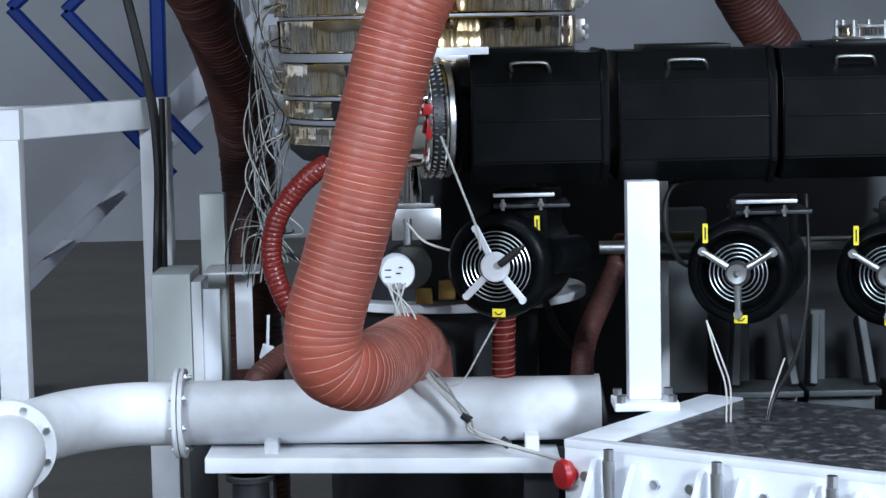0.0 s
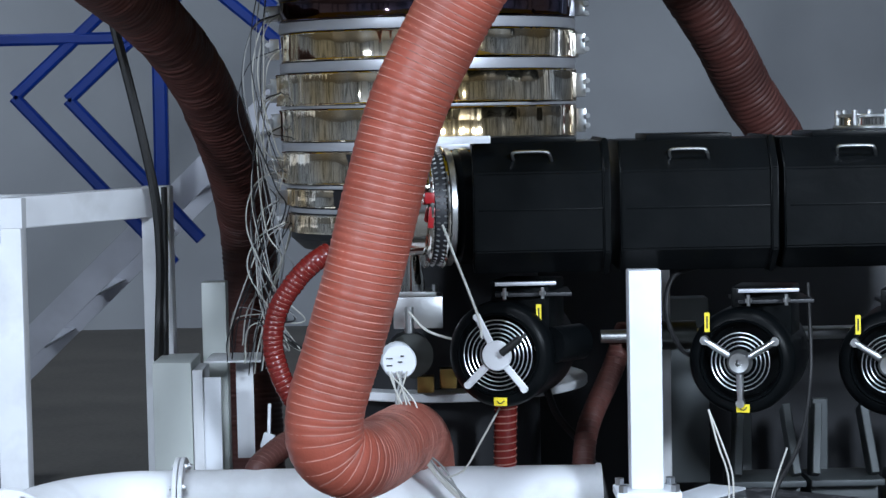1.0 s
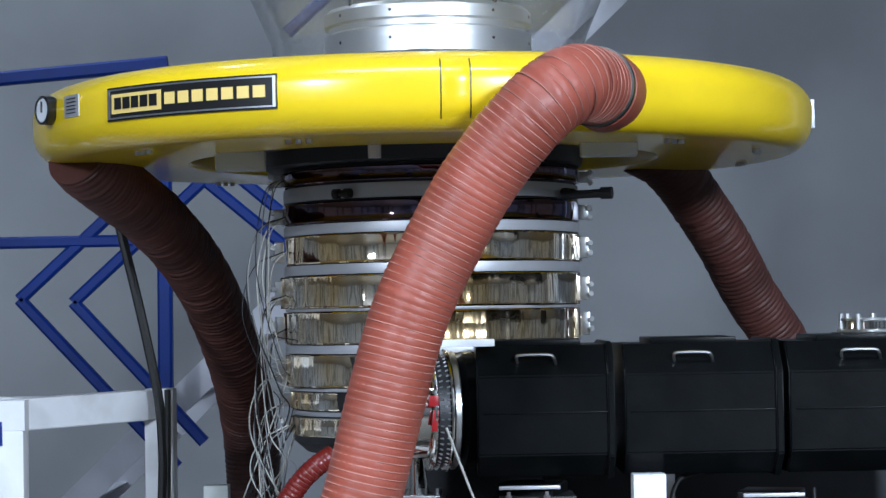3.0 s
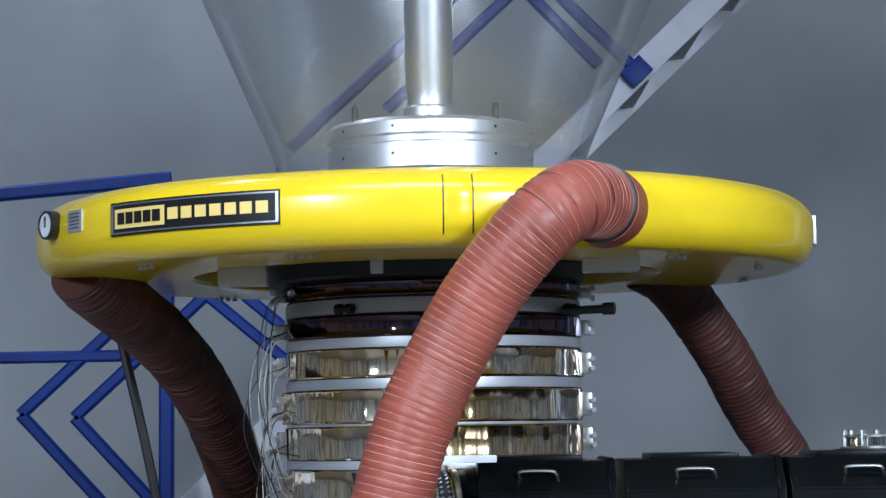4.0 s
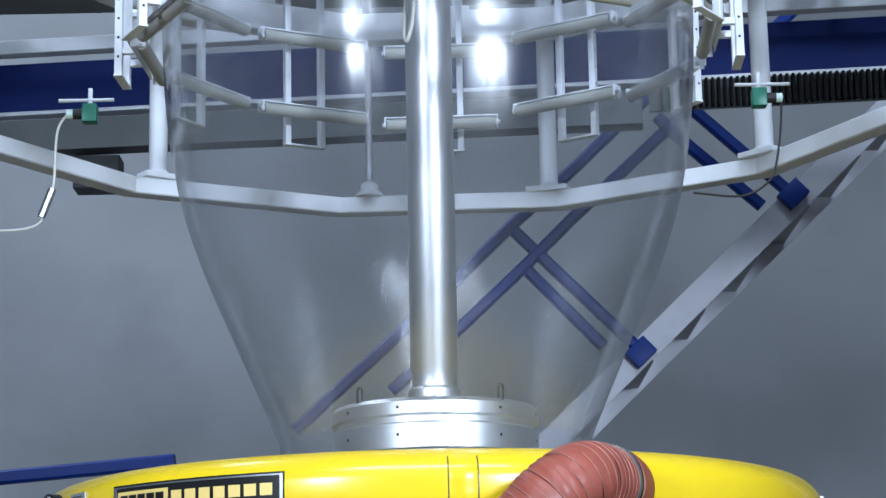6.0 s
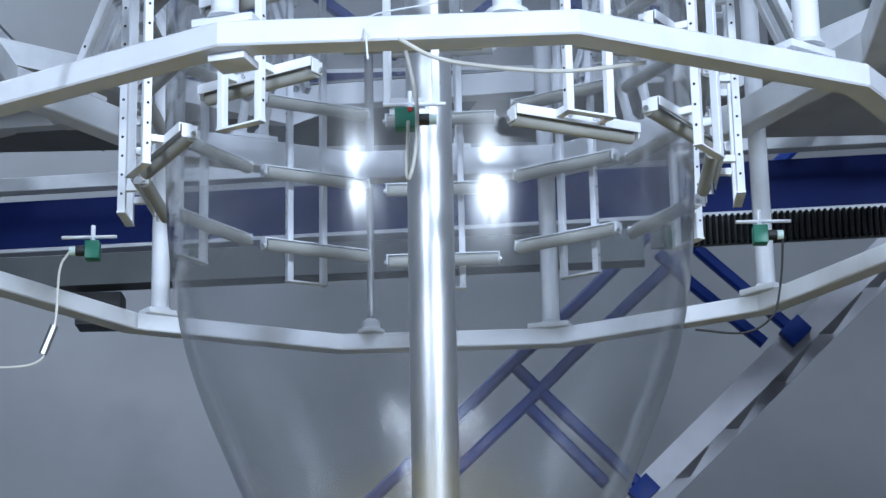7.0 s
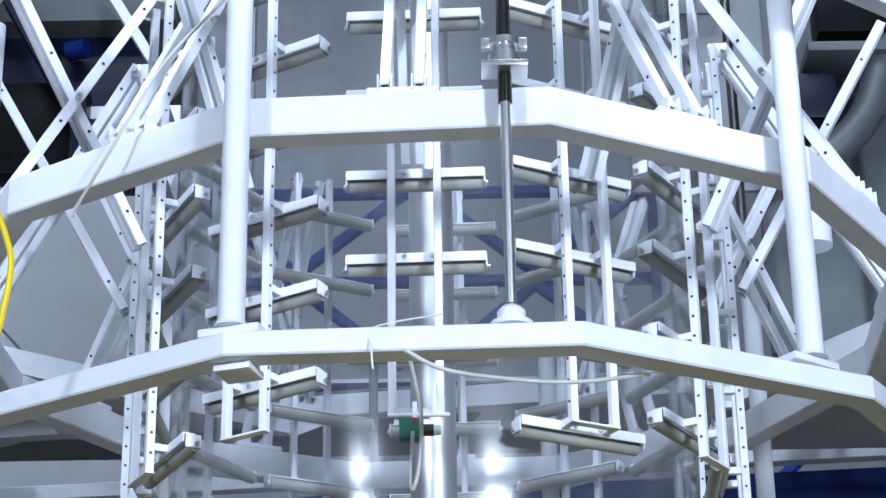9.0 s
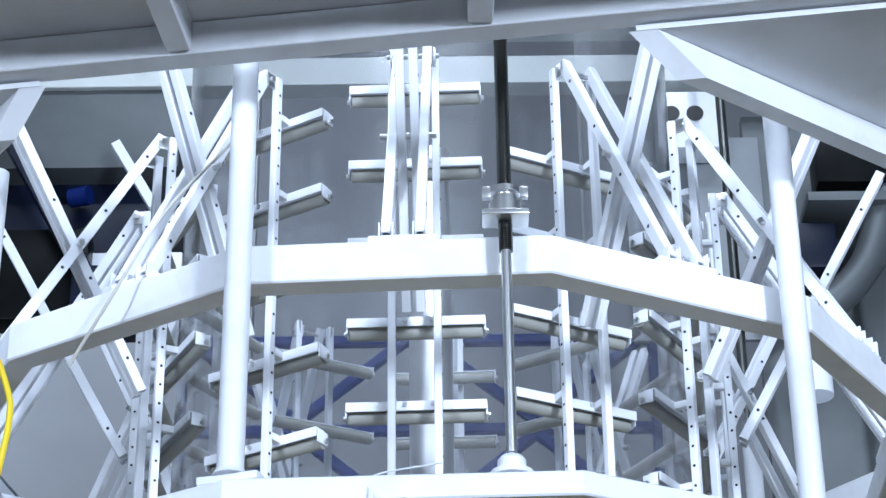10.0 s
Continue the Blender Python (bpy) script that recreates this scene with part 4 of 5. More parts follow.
def barrel():
    prof = [(-0.57, 1.27), (-0.57, 1.397), (-0.525, 1.446), (-0.30, 1.446), (-0.27, 1.40), (-0.27, 1.27), (-0.32, 1.232), (-0.52, 1.232)]
    for i, (x0, x1) in enumerate(((0.05, 0.272), (0.288, 0.543), (0.553, 0.82), (0.83, 1.1))):
        o = thing("heater_cover", (x0, BY, 1.232), "black sheet-metal heater cover over the extruder barrel", "heater cover", "barrel heater covers")

        def shell(xa, xb, grow):
            bm = B()
            ra, rb = [], []
            for y, z in prof:
                v = V(0, y - BY, z - 1.338) * grow
                ra.append(bm.verts.new((xa, BY + v.y, 1.338 + v.z)))
                rb.append(bm.verts.new((xb, BY + v.y, 1.338 + v.z)))
            n = len(prof)
            for k in range(n):
                bm.faces.new((ra[k], ra[(k + 1) % n], rb[(k + 1) % n], rb[k]))
            bm.faces.new(ra[::-1])
            bm.faces.new(rb)
            bmesh.ops.bevel(bm, geom=list(bm.edges), offset=0.0025, segments=2, affect="EDGES")
            bmesh.ops.recalc_face_normals(bm, faces=bm.faces)
            return bm
        part("cover_shell", shell(x0, x1, 1.0), BLACK, o)
        part("end_flange", shell(x1 - 0.012, x1, 1.045), BLACK, o)
        bm = B()
        box(bm, ((x0 + x1) / 2, -0.5705, 1.3375), (x1 - x0 - 0.02, 0.002, 0.0025), None, 0.0005)
        part("seam", bm, BLACK, o)
        c = (x0 + x1) / 2 - 0.015
        bm = B()
        sweep(bm, spline([(c - 0.029, -0.55, 1.418), (c - 0.031, -0.56, 1.427), (c - 0.024, -0.563, 1.431), (c + 0.02, -0.563, 1.431), (c + 0.029, -0.561, 1.426), (c + 0.033, -0.552, 1.415)], 5), 0.0026, 8)
        part("handle", bm, ZINC, o, "bright bent-wire handle")
        bm = B()
        box(bm, (c + 0.005, BY, 1.449), (0.14, 0.2, 0.012), None, 0.002)
        part("top_plate", bm, BLACK, o)
    o = thing("barrel_adapter", (0.0, BY, 1.24), "round steel adapter with clamp ring joining barrel and die", "adapter")
    m = V(1, 0.16, 0).normalized()
    c = V(0.012, BY, 1.338)
    bm = B()
    lathe(bm, [(0, 0.03), (0.098, 0.03), (0.098, 0.012), (0.088, 0.004), (0.088, -0.01)], c, m, 48)
    part("black_end_cap", bm, BLACK, o)
    for x0, x1, r, mat in ((-0.012, 0.0, 0.099, ZINC), (-0.018, -0.012, 0.103, STEEL), (-0.04, -0.018, 0.096, DARK), (-0.047, -0.04, 0.101, STEEL), (-0.085, -0.047, 0.08, STEEL)):
        bm = B()
        lathe(bm, [(0, x0), (r - 0.002, x0), (r, x0 + 0.002), (r, x1 - 0.002), (r - 0.002, x1), (0, x1)], c, m, 56)
        part("clamp_ring", bm, mat, o)
    bm = B()
    x, y, z = frame_of(m)
    for k in range(56):
        a = 2 * math.pi * k / 56
        q = c + (x * math.cos(a) + y * math.sin(a)) * 0.0965
        for h0 in (-0.036, -0.024):
            cyl(bm, q + m * h0 - (q - c) * 0.02, q + m * (h0 + 0.005) + (q - c) * 0.02, 0.0016, 5)
    tagged(part("clamp_studs", bm, ZINC, o, "row of small bright studs round the clamp"), kind="stuff")
    bm = B()
    cyl(bm, c + m * -0.06, V(AX, -0.22, 1.34), 0.07, 24)
    part("neck", bm, STEEL, o)
    bm = B()
    box(bm, c + V(-0.032, -0.1, 0.02), (0.016, 0.012, 0.018), None, 0.002)
    box(bm, c + V(-0.03, -0.101, -0.012), (0.01, 0.01, 0.035), Matrix.Rotation(0.1, 4, "Y"), 0.002)
    part("sensor_plug", bm, REDPLASTIC, o, "red connector plug")
    bm = B()
    box(bm, (0.03, -0.55, 1.452), (0.1, 0.02, 0.012), None, 0.001)
    part("top_strip", bm, WHITE, o, "white strip on top")
    # iron barrel seen below and behind the blowers
    o = thing("machine_base", (0.7, 0.15, 0), "dark iron machine base behind the blowers", "machine base")
    bm = B()
    box(bm, (0.75, 0.3, 0.33), (1.7, 0.3, 0.66), None, 0.01)
    part("base_block", bm, DARK, o)
    bm = B()
    box(bm, (0.8, 0.42, 0.93), (1.9, 0.04, 0.60), None, 0.004)
    part("back_panel", bm, DARK, o)
    bm = B()
    cyl(bm, (0.28, -0.2, 1.09), (1.3, -0.2, 1.09), 0.012, 14)
    part("tie_rod", bm, ZINC, o)
    bm = B()
    cyl(bm, (0.33, -0.2, 1.09), (0.45, -0.2, 1.09), 0.026, 20)
    part("sleeve", bm, DARKSTEEL, o)
    # pale brackets in dark grey: the barrel's shade is in their colour
    for x in (0.615, 0.765, 0.93):
        bm = B()
        box(bm, (x, 0.13, 0.715), (0.13, 0.14, 0.11), None, 0.004)
        foot = part("motor_bracket", bm, GREYCAST, o, "motor bracket greyed for the barrel's shade")
        bm = B()
        box(bm, (x, 0.09, 0.776), (0.14, 0.14, 0.012), None, 0.002)
        part("top_plate", bm, GREYCAST, foot)
        for sx in (-1, 1):
            bm = B()
            bar(bm, (x + sx * 0.058, 0.07, 0.782), (x + sx * 0.045, 0.12, 0.91), 0.016, 0.06, V(0, 1, 0))
            part("cheek", bm, GREYCAST, foot)
        bm = B()
        bar(bm, (x - 0.03, 0.16, 0.77), (x - 0.03, 0.16, 0.92), 0.03, 0.02, V(0, 1, 0))
        part("rib", bm, GREYCAST, foot)
    bm = B()
    box(bm, (0.465, 0.12, 0.95), (0.09, 0.06, 0.36), None, 0.004)
    part("grey_panel", bm, GREYCAST, o, "grey panel behind the post")
    bm = B()
    bar(bm, (0.405, -0.1, 0.5), (0.405, -0.1, 1.22), 0.02, 0.02, V(0, 1, 0))
    part("rear_post", bm, WHITE_OLD, o)


barrel()


def blower(cx, cz, spokes, phase, label):
    """A scroll blower under the barrel; its inlet faces the camera side, a little to the left."""
    o = thing("blower", (cx, -0.5, cz - 0.09), label, "blower", "cooling blowers")
    w = V(0.30, 0.95, 0).normalized()          # axis, away from the viewer
    c = V(cx, -0.52, cz)
    x, y, z = frame_of(w)
    bm = B()
    lathe(bm, [(0.064, 0.012), (0.064, 0.0), (0.07, -0.006), (0.078, -0.004), (0.086, 0.004), (0.0885, 0.012), (0.0885, 0.165), (0.083, 0.172), (0, 0.172)], c, w, 56)
    hs = part("scroll_housing", bm, BLACK, o)
    bm = B()
    lathe(bm, [(0.0, 0.03), (0.06, 0.03), (0.064, 0.012)], c, w, 32)
    part("impeller", bm, BLACK, hs)
    bm = B()
    lathe(bm, [(0.064, -0.004), (0.0665, -0.008), (0.069, -0.004)], c, w, 48)
    part("inlet_rim", bm, BLACK, hs)
    for r in (0.03, 0.037, 0.044, 0.051, 0.058) if spokes == "flat" else (0.027, 0.034, 0.041, 0.048):
        bm = B()
        pts = [c - w * 0.008 + (x * math.cos(2 * math.pi * k / 40) + y * math.sin(2 * math.pi * k / 40)) * r for k in range(41)]
        sweep(bm, pts, 0.0009, 6, False)
        part("guard_ring", bm, ZINC, o)
    for ang in phase:
        a = radians(ang)
        u = V(math.cos(a), 0, math.sin(a))
        u = (u - w * u.dot(w)).normalized()
        bm = B()
        if spokes == "flat":
            bar(bm, c - w * 0.013 + u * 0.01, c - w * 0.011 + u * 0.074, 0.0125, 0.004, w)
            cyl(bm, c - w * 0.009 + u * 0.071, c - w * 0.016 + u * 0.071, 0.006, 12)
        else:
            cyl(bm, c - w * 0.016 + u * 0.01, c - w * 0.012 + u * 0.068, 0.0062, 12, 0.0055)
            cyl(bm, c + w * 0.0 + u * 0.068, c - w * 0.017 + u * 0.068, 0.0075, 12)
        part("guard_spoke", bm, WHITE_OLD if spokes == "flat" else ZINC, o)
    bm = B()
    if spokes == "flat":
        lathe(bm, [(0, -0.019), (0.023, -0.019), (0.025, -0.017), (0.025, -0.012), (0, -0.012)], c, w, 28)
    else:
        lathe(bm, [(0.006, -0.018), (0.006, -0.026), (0.016, -0.027), (0.02, -0.022), (0.021, -0.012), (0, -0.012)], c, w, 28)
    part("hub", bm, WHITE_OLD if spokes == "flat" else ZINC, o)
    # outlet duct and flange
    bm = B()
    box(bm, c + w * 0.07 + V(0.03, 0, 0.075), (0.10, 0.1, 0.09), Matrix.Rotation(-0.3, 4, "Z"), 0.004)
    part("outlet_duct", bm, BLACK, o)
    bm = B()
    box(bm, c + w * 0.06 + V(0.04, 0, 0.098), (0.125, 0.12, 0.006), None, 0.001)
    part("duct_flange", bm, DARK, o)
    bm = B()
    box(bm, c + V(0.045, 0.0, 0.1165), (0.1, 0.014, 0.006), None, 0.001)
    part("slide_plate", bm, GALV, o, "pale steel slide plate")
    for dx in (0.0, 0.062):
        bm = B()
        q = c + V(dx + 0.01, -0.02, 0.093)
        cyl(bm, q, q + V(0, 0, 0.018), 0.003, 8)
        cyl(bm, q + V(0, 0, 0.006), q + V(0, 0, 0.012), 0.006, 6)
        part("bolt", bm, ZINC, o)
    # stickers
    bm = B()
    p = c - w * 0.008 + V(0.003, -0.003, -0.0765)
    box(bm, p, (0.022, 0.0016, 0.0135), Matrix.Rotation(-0.3, 4, "Z"))
    part("sticker", bm, STICKER, o, "yellow arrow sticker")
    bm = B()
    box(bm, c + w * 0.02 + V(0.06 if spokes == "flat" else -0.062, -0.022, 0.066), (0.0085, 0.0016, 0.032))
    part("sticker", bm, STICKER, o, "yellow arrow sticker")
    for dx, dz, sx, sz in ((0.06 if spokes == "flat" else -0.062, 0.066, 0.0022, 0.02),):
        bm = B()
        box(bm, c + w * 0.02 + V(dx, -0.0235, dz), (sx, 0.001, sz))
        part("arrow_mark", bm, RUBBER, o)
    bm = B()
    sweep(bm, spline([p + V(-0.006, -0.002, 0.002), p + V(-0.003, -0.0025, -0.002), p + V(0.002, -0.003, -0.002), p + V(0.006, -0.003, 0.002)], 4), 0.0009, 5)
    part("arrow_mark", bm, RUBBER, o)
    # motor behind
    bm = B()
    lathe(bm, [(0, 0.17), (0.045, 0.17), (0.05, 0.175), (0.05, 0.23), (0.04, 0.24), (0, 0.24)], c, w, 28)
    part("motor", bm, DARK, o)


blower(0.089, 1.098, "flat", (119, 223, 311), "black cooling blower with flat white three-spoke guard")
blower(0.487, 1.079, "round", (30, 150, 270), "black cooling blower with cast three-spoke guard")
blower(0.735, 1.07, "round", (30, 150, 270), "black cooling blower with cast three-spoke guard")


def small_motor():
    o = thing("damper_motor", (0.19, -0.5, 1.09), "small dark damper motor beside the blower", "motor")
    bm = B()
    cyl(bm, (0.175, -0.52, 1.112), (0.225, -0.47, 1.112), 0.03, 24)
    part("casing", bm, BLACK, o)
    bm = B()
    cyl(bm, (0.15, -0.535, 1.11), (0.185, -0.51, 1.108), 0.006, 10)
    part("shaft", bm, ZINC, o)
    bm = B()
    cyl(bm, (0.092, -0.548, 1.103), (0.122, -0.56, 1.128), 0.0065, 12)
    cyl(bm, (0.122, -0.56, 1.128), (0.132, -0.56, 1.135), 0.003, 8)
    part("probe", bm, RUBBER, o, "black probe with bright tip")


small_motor()


def coupling():
    o = thing("hose_coupling", (0.735, -0.42, 1.455), "bright steel coupling ring on top of the barrel", "coupling")
    for z0, z1, r, mat in ((1.452, 1.457, 0.085, DARK), (1.457, 1.462, 0.075, ZINC), (1.462, 1.476, 0.062, STEEL), (1.476, 1.481, 0.07, ZINC)):
        bm = B()
        lathe(bm, [(0, z0), (r - 0.001, z0), (r, z0 + 0.001), (r, z1 - 0.001), (r - 0.001, z1), (0, z1)], V(0.735, -0.42, 0), n=40)
        part("ring", bm, mat, o)
    for k in range(8):
        a = 2 * math.pi * k / 8
        p = V(0.735 + 0.067 * math.cos(a), -0.42 + 0.067 * math.sin(a), 1.458)
        bm = B()
        cyl(bm, p, p + V(0, 0, 0.03), 0.005, 8)
        part("bolt", bm, ZINC, o)


coupling()


def air_pipe():
    o = thing("air_pipe", (-0.1, -0.35, 0.78), "white-painted air pipe with flanged elbow on a support plate", "pipe")
    y, z, r = -0.35, 0.832, 0.0555
    bm = B()
    cyl(bm, (-0.455, y, z), (0.262, y, z - 0.004), r, 40)
    part("pipe", bm, WHITE_OLD, o)
    bm = B()
    lathe(bm, [(r, -0.004), (r + 0.0025, -0.004), (r + 0.0025, 0.004), (r - 0.004, 0.004), (r - 0.006, -0.01), (0, -0.01)], (0.262, y, z - 0.004), (1, 0, 0), 40)
    part("end_rim", bm, WHITE_OLD, o)
    for x in (-0.466, -0.456):
        bm = B()
        lathe(bm, [(r - 0.002, -0.004), (0.077, -0.004), (0.078, -0.003), (0.078, 0.003), (0.077, 0.004), (r - 0.002, 0.004)], (x, y, z), (1, 0, 0), 48, True)
        part("pipe_flange", bm, WHITE_OLD, o)
    for k in range(8):
        a = 2 * math.pi * (k + 0.3) / 8
        p = V(-0.461, y + 0.067 * math.cos(a), z + 0.067 * math.sin(a))
        bm = B()
        cyl(bm, p - V(0.014, 0, 0), p + V(0.016, 0, 0), 0.004, 8)
        cyl(bm, p + V(0.006, 0, 0), p + V(0.012, 0, 0), 0.0065, 6)
        part("flange_bolt", bm, ZINC, o)
    line = spline([(-0.47, y, z), (-0.56, y - 0.005, z), (-0.64, y - 0.06, z), (-0.69, y - 0.15, z), (-0.705, y - 0.25, z)], 10)
    bm = B()
    sweep(bm, line, r, 36)
    part("elbow", bm, WHITE_OLD, o)
    c, w = V(-0.708, y - 0.27, z), V(0.22, -1, 0).normalized()
    for h in (-0.005, 0.007):
        bm = B()
        lathe(bm, [(r - 0.004, h - 0.005), (0.076, h - 0.005), (0.077, h - 0.004), (0.077, h + 0.004), (0.076, h + 0.005), (r - 0.004, h + 0.005)], c, w, 48, True)
        part("pipe_flange", bm, WHITE_OLD, o)
    for k in range(8):
        a = 2 * math.pi * (k + 0.5) / 8
        x, yy, zz = frame_of(w)
        p = c + (x * math.cos(a) + yy * math.sin(a)) * 0.066
        bm = B()
        cyl(bm, p - w * 0.012, p + w * 0.018, 0.004, 8)
        cyl(bm, p + w * 0.012, p + w * 0.018, 0.0065, 6)
        part("flange_bolt", bm, ZINC, o)
    bm = B()
    sweep(bm, spline([c + w * 0.012, c + w * 0.08, c + w * 0.16 + V(-0.03, 0, -0.03), c + w * 0.2 + V(-0.09, 0, -0.12), c + w * 0.2 + V(-0.1, 0, -0.75)], 8), r, 32)
    part("lower_pipe", bm, WHITE_OLD, o)
    bm = B()
    box(bm, (-0.11, -0.41, 0.757), (0.60, 0.12, 0.026), Matrix.Rotation(0.02, 4, "Y"), 0.002)
    part("support_plate", bm, WHITE_OLD, o)
    for x in (-0.3, 0.145):
        bm = B()
        box(bm, (x, -0.405, 0.78), (0.024, 0.05, 0.03), None, 0.002)
        part("saddle", bm, WHITE_OLD, o)
    for x in (-0.33, 0.16):
        bm = B()
        box(bm, (x, -0.38, 0.37), (0.06, 0.06, 0.745), None, 0.003)
        part("stand_leg", bm, DARK, o)
    bm = B()
    cyl(bm, (-0.335, -0.455, 0.66), (-0.335, -0.455, 0.744), 0.032, 24)
    cyl(bm, (-0.335, -0.455, 0.735), (-0.335, -0.455, 0.744), 0.042, 24)
    part("valve_stub", bm, DARK, o)


air_pipe()


def control_table():
    a, b = V(0.177, -0.824, 0.86), V(0.455, -0.44, 0.86)
    u = (b - a).normalized()                    # towards the back
    w = V(u.y, -u.x, 0)                         # along the front
    o = thing("control_cabinet", (a + w * 0.5 + u * 0.23) * 1, "white steel cabinet with dark speckled worktop", "cabinet")
    o.location.z = 0
    m = Matrix((( w.x, u.x, 0, 0), (w.y, u.y, 0, 0), (0, 0, 1, 0), (0, 0, 0, 1)))
    L, D = 1.1, 0.47

    def at(s, t, z):
        return a + w * s + u * t + V(0, 0, z - 0.86)
    bm = B()
    box(bm, at(L / 2, D / 2, 0.43), (L, D, 0.854), m, 0.004)
    part("body", bm, WHITE, o)
    for s, t, sx, sy in ((L / 2, 0.012, L, 0.024), (0.035, D / 2, 0.07, D - 0.05), (L - 0.035, D / 2, 0.07, D - 0.05)):
        bm = B()
        box(bm, at(s, t, 0.8605), (sx, sy, 0.013), m, 0.001)
        part("top_rim", bm, WHITE, o)
    bm = B()
    box(bm, at(L / 2, D / 2 + 0.012, 0.860), (L - 0.142, D - 0.026, 0.008), m, 0.001)
    part("worktop", bm, SPECK, o, "dark speckled worktop inset")
    bm = B()
    c = at(0.012, -0.02, 0.815)
    lathe(bm, [(0, -0.012), (0.012, -0.012), (0.012, 0.0), (0.021, 0.004), (0.024, 0.012), (0.021, 0.02), (0, 0.023)], c + u * 0.02, -u - w * 0.5, 24)
    part("emergency_button", bm, REDPLASTIC, o, "red mushroom button")
    for s in (0.1, 0.28, 0.46):
        bm = B()
        for ds in (-0.034, 0.034):             # sloping side cheeks
            q = [(0.0, 0.845), (-0.02, 0.845), (-0.062, 0.775), (-0.062, 0.755), (0.0, 0.755)]
            lo, hi = ([bm.verts.new(at(s + ds + e, t, z)) for t, z in q] for e in (-0.005, 0.005))
            for k in range(5):
                bm.faces.new((lo[k], lo[(k + 1) % 5], hi[(k + 1) % 5], hi[k]))
            bm.faces.new(lo[::-1])
            bm.faces.new(hi)
        bmesh.ops.recalc_face_normals(bm, faces=bm.faces)
        box(bm, at(s, -0.03, 0.761), (0.058, 0.06, 0.012), m, 0.002)
        part("levelling_bracket", bm, WHITE, o)
        bm = B()
        p = at(s, -0.035, 0.73)
        cyl(bm, p, p + V(0, 0, 0.12), 0.0095, 16)
        cyl(bm, p + V(0, 0, 0.038), p + V(0, 0, 0.058), 0.017, 6)
        cyl(bm, p + V(0, 0, 0.12), p + V(0, 0, 0.137), 0.0085, 6)
        part("levelling_bolt", bm, ZINC, o)
        for ds in (-0.06, 0.06):
            bm = B()
            p = at(s + ds, 0.0, 0.815)
            cyl(bm, p, p - u * 0.008, 0.008, 6)
            part("bolt", bm, ZINC, o)
    # the post that carries the barrel
    o = thing("barrel_post", (0.325, -0.565, 0.867), "white square steel post standing on the cabinet rim", "post")
    bm = B()
    box(bm, (0.325, -0.565, 0.873), (0.105, 0.09, 0.013), None, 0.002)
    part("base_plate", bm, WHITE, o)
    bm = B()
    box(bm, (0.325, -0.55, 1.058), (0.053, 0.053, 0.357), None, 0.003)
    part("post_tube", bm, WHITE, o)
    for dx in (-0.042, 0.042):
        for dy in (-0.035, 0.035):
            bm = B()
            p = V(0.325 + dx, -0.565 + dy, 0.879)
            cyl(bm, p, p + V(0, 0, 0.012), 0.008, 6)
            part("bolt", bm, ZINC, o)


control_table()


def stand():
    o = thing("steel_stand", (-0.7, 0.2, 0), "worn white square-tube steel stand", "stand")
    y0, y1 = 0.02, 0.3

    def leg(x, y, w, z1=1.3):
        bm = B()
        box(bm, (x, y, z1 / 2), (w, w, z1), None, 0.003)
        part("leg", bm, WHITE_OLD, o)
    leg(-0.82, y0, 0.054)
    leg(-0.576, y1, 0.058, 1.36)
    leg(-1.25, y0, 0.054)
    leg(-1.25, y1, 0.054)
    bm = B()
    bar(bm, (-1.277, y0, 1.323), (-0.79, y0, 1.323), 0.056, 0.058)
    part("top_beam", bm, WHITE_OLD, o)
    bm = B()
    bar(bm, (-0.815, y0 + 0.028, 1.323), (-0.60, y1 - 0.01, 1.328), 0.054, 0.06)
    part("top_beam", bm, WHITE_OLD, o)
    bm = B()
    bar(bm, (-1.277, y1, 1.323), (-0.605, y1, 1.323), 0.05, 0.05)
    part("top_beam", bm, WHITE_OLD, o)
    bm = B()
    box(bm, (-0.838, y0 - 0.029, 1.29), (0.012, 0.003, 0.045), None, 0.001)
    part("label_plate", bm, BLUE, o, "small blue plate")


stand()


def junction_box():
    o = thing("junction_box", (-0.5, 0.1, 0.78), "grey enamelled junction box with open white cover plates", "junction box")
    bm = B()
    box(bm, (-0.523, 0.12, 0.91), (0.075, 0.16, 0.24), None, 0.004)
    part("box_body", bm, GREYBOX, o)
    bm = B()
    box(bm, (-0.474, 0.1, 0.905), (0.02, 0.12, 0.22), None, 0.003)
    part("side_plate", bm, WHITE_OLD, o)
    bm = B()
    box(bm, (-0.448, 0.05, 0.897), (0.035, 0.006, 0.205), None, 0.001)
    part("cover_plate", bm, WHITE, o)
    bm = B()
    box(bm, (-0.395, 0.16, 0.925), (0.034, 0.006, 0.2), None, 0.001)
    part("cover_plate", bm, WHITE_OLD, o)
    bm = B()
    box(bm, (-0.41, 0.15, 1.025), (0.11, 0.14, 0.004), None, 0.001)
    part("top_plate", bm, WHITE_OLD, o)
    bm = B()
    box(bm, (-0.47, 0.35, 0.95), (0.05, 0.05, 0.42), None, 0.003)
    part("rear_duct", bm, GREYBOX, o)
    bm = B()
    box(bm, (-0.48, 0.12, 0.39), (0.05, 0.05, 0.78), None, 0.003)
    part("stand_leg", bm, DARK, o)
    bm = B()
    box(bm, (-0.335, -0.05, 0.89), (0.022, 0.012, 0.028), Matrix.Rotation(0.3, 4, "Y"), 0.002)
    cyl(bm, (-0.333, -0.05, 0.9), (-0.33, -0.05, 0.96), 0.003, 8)
    part("loose_connector", bm, WHITE, o, "loose white connector on wires")


junction_box()


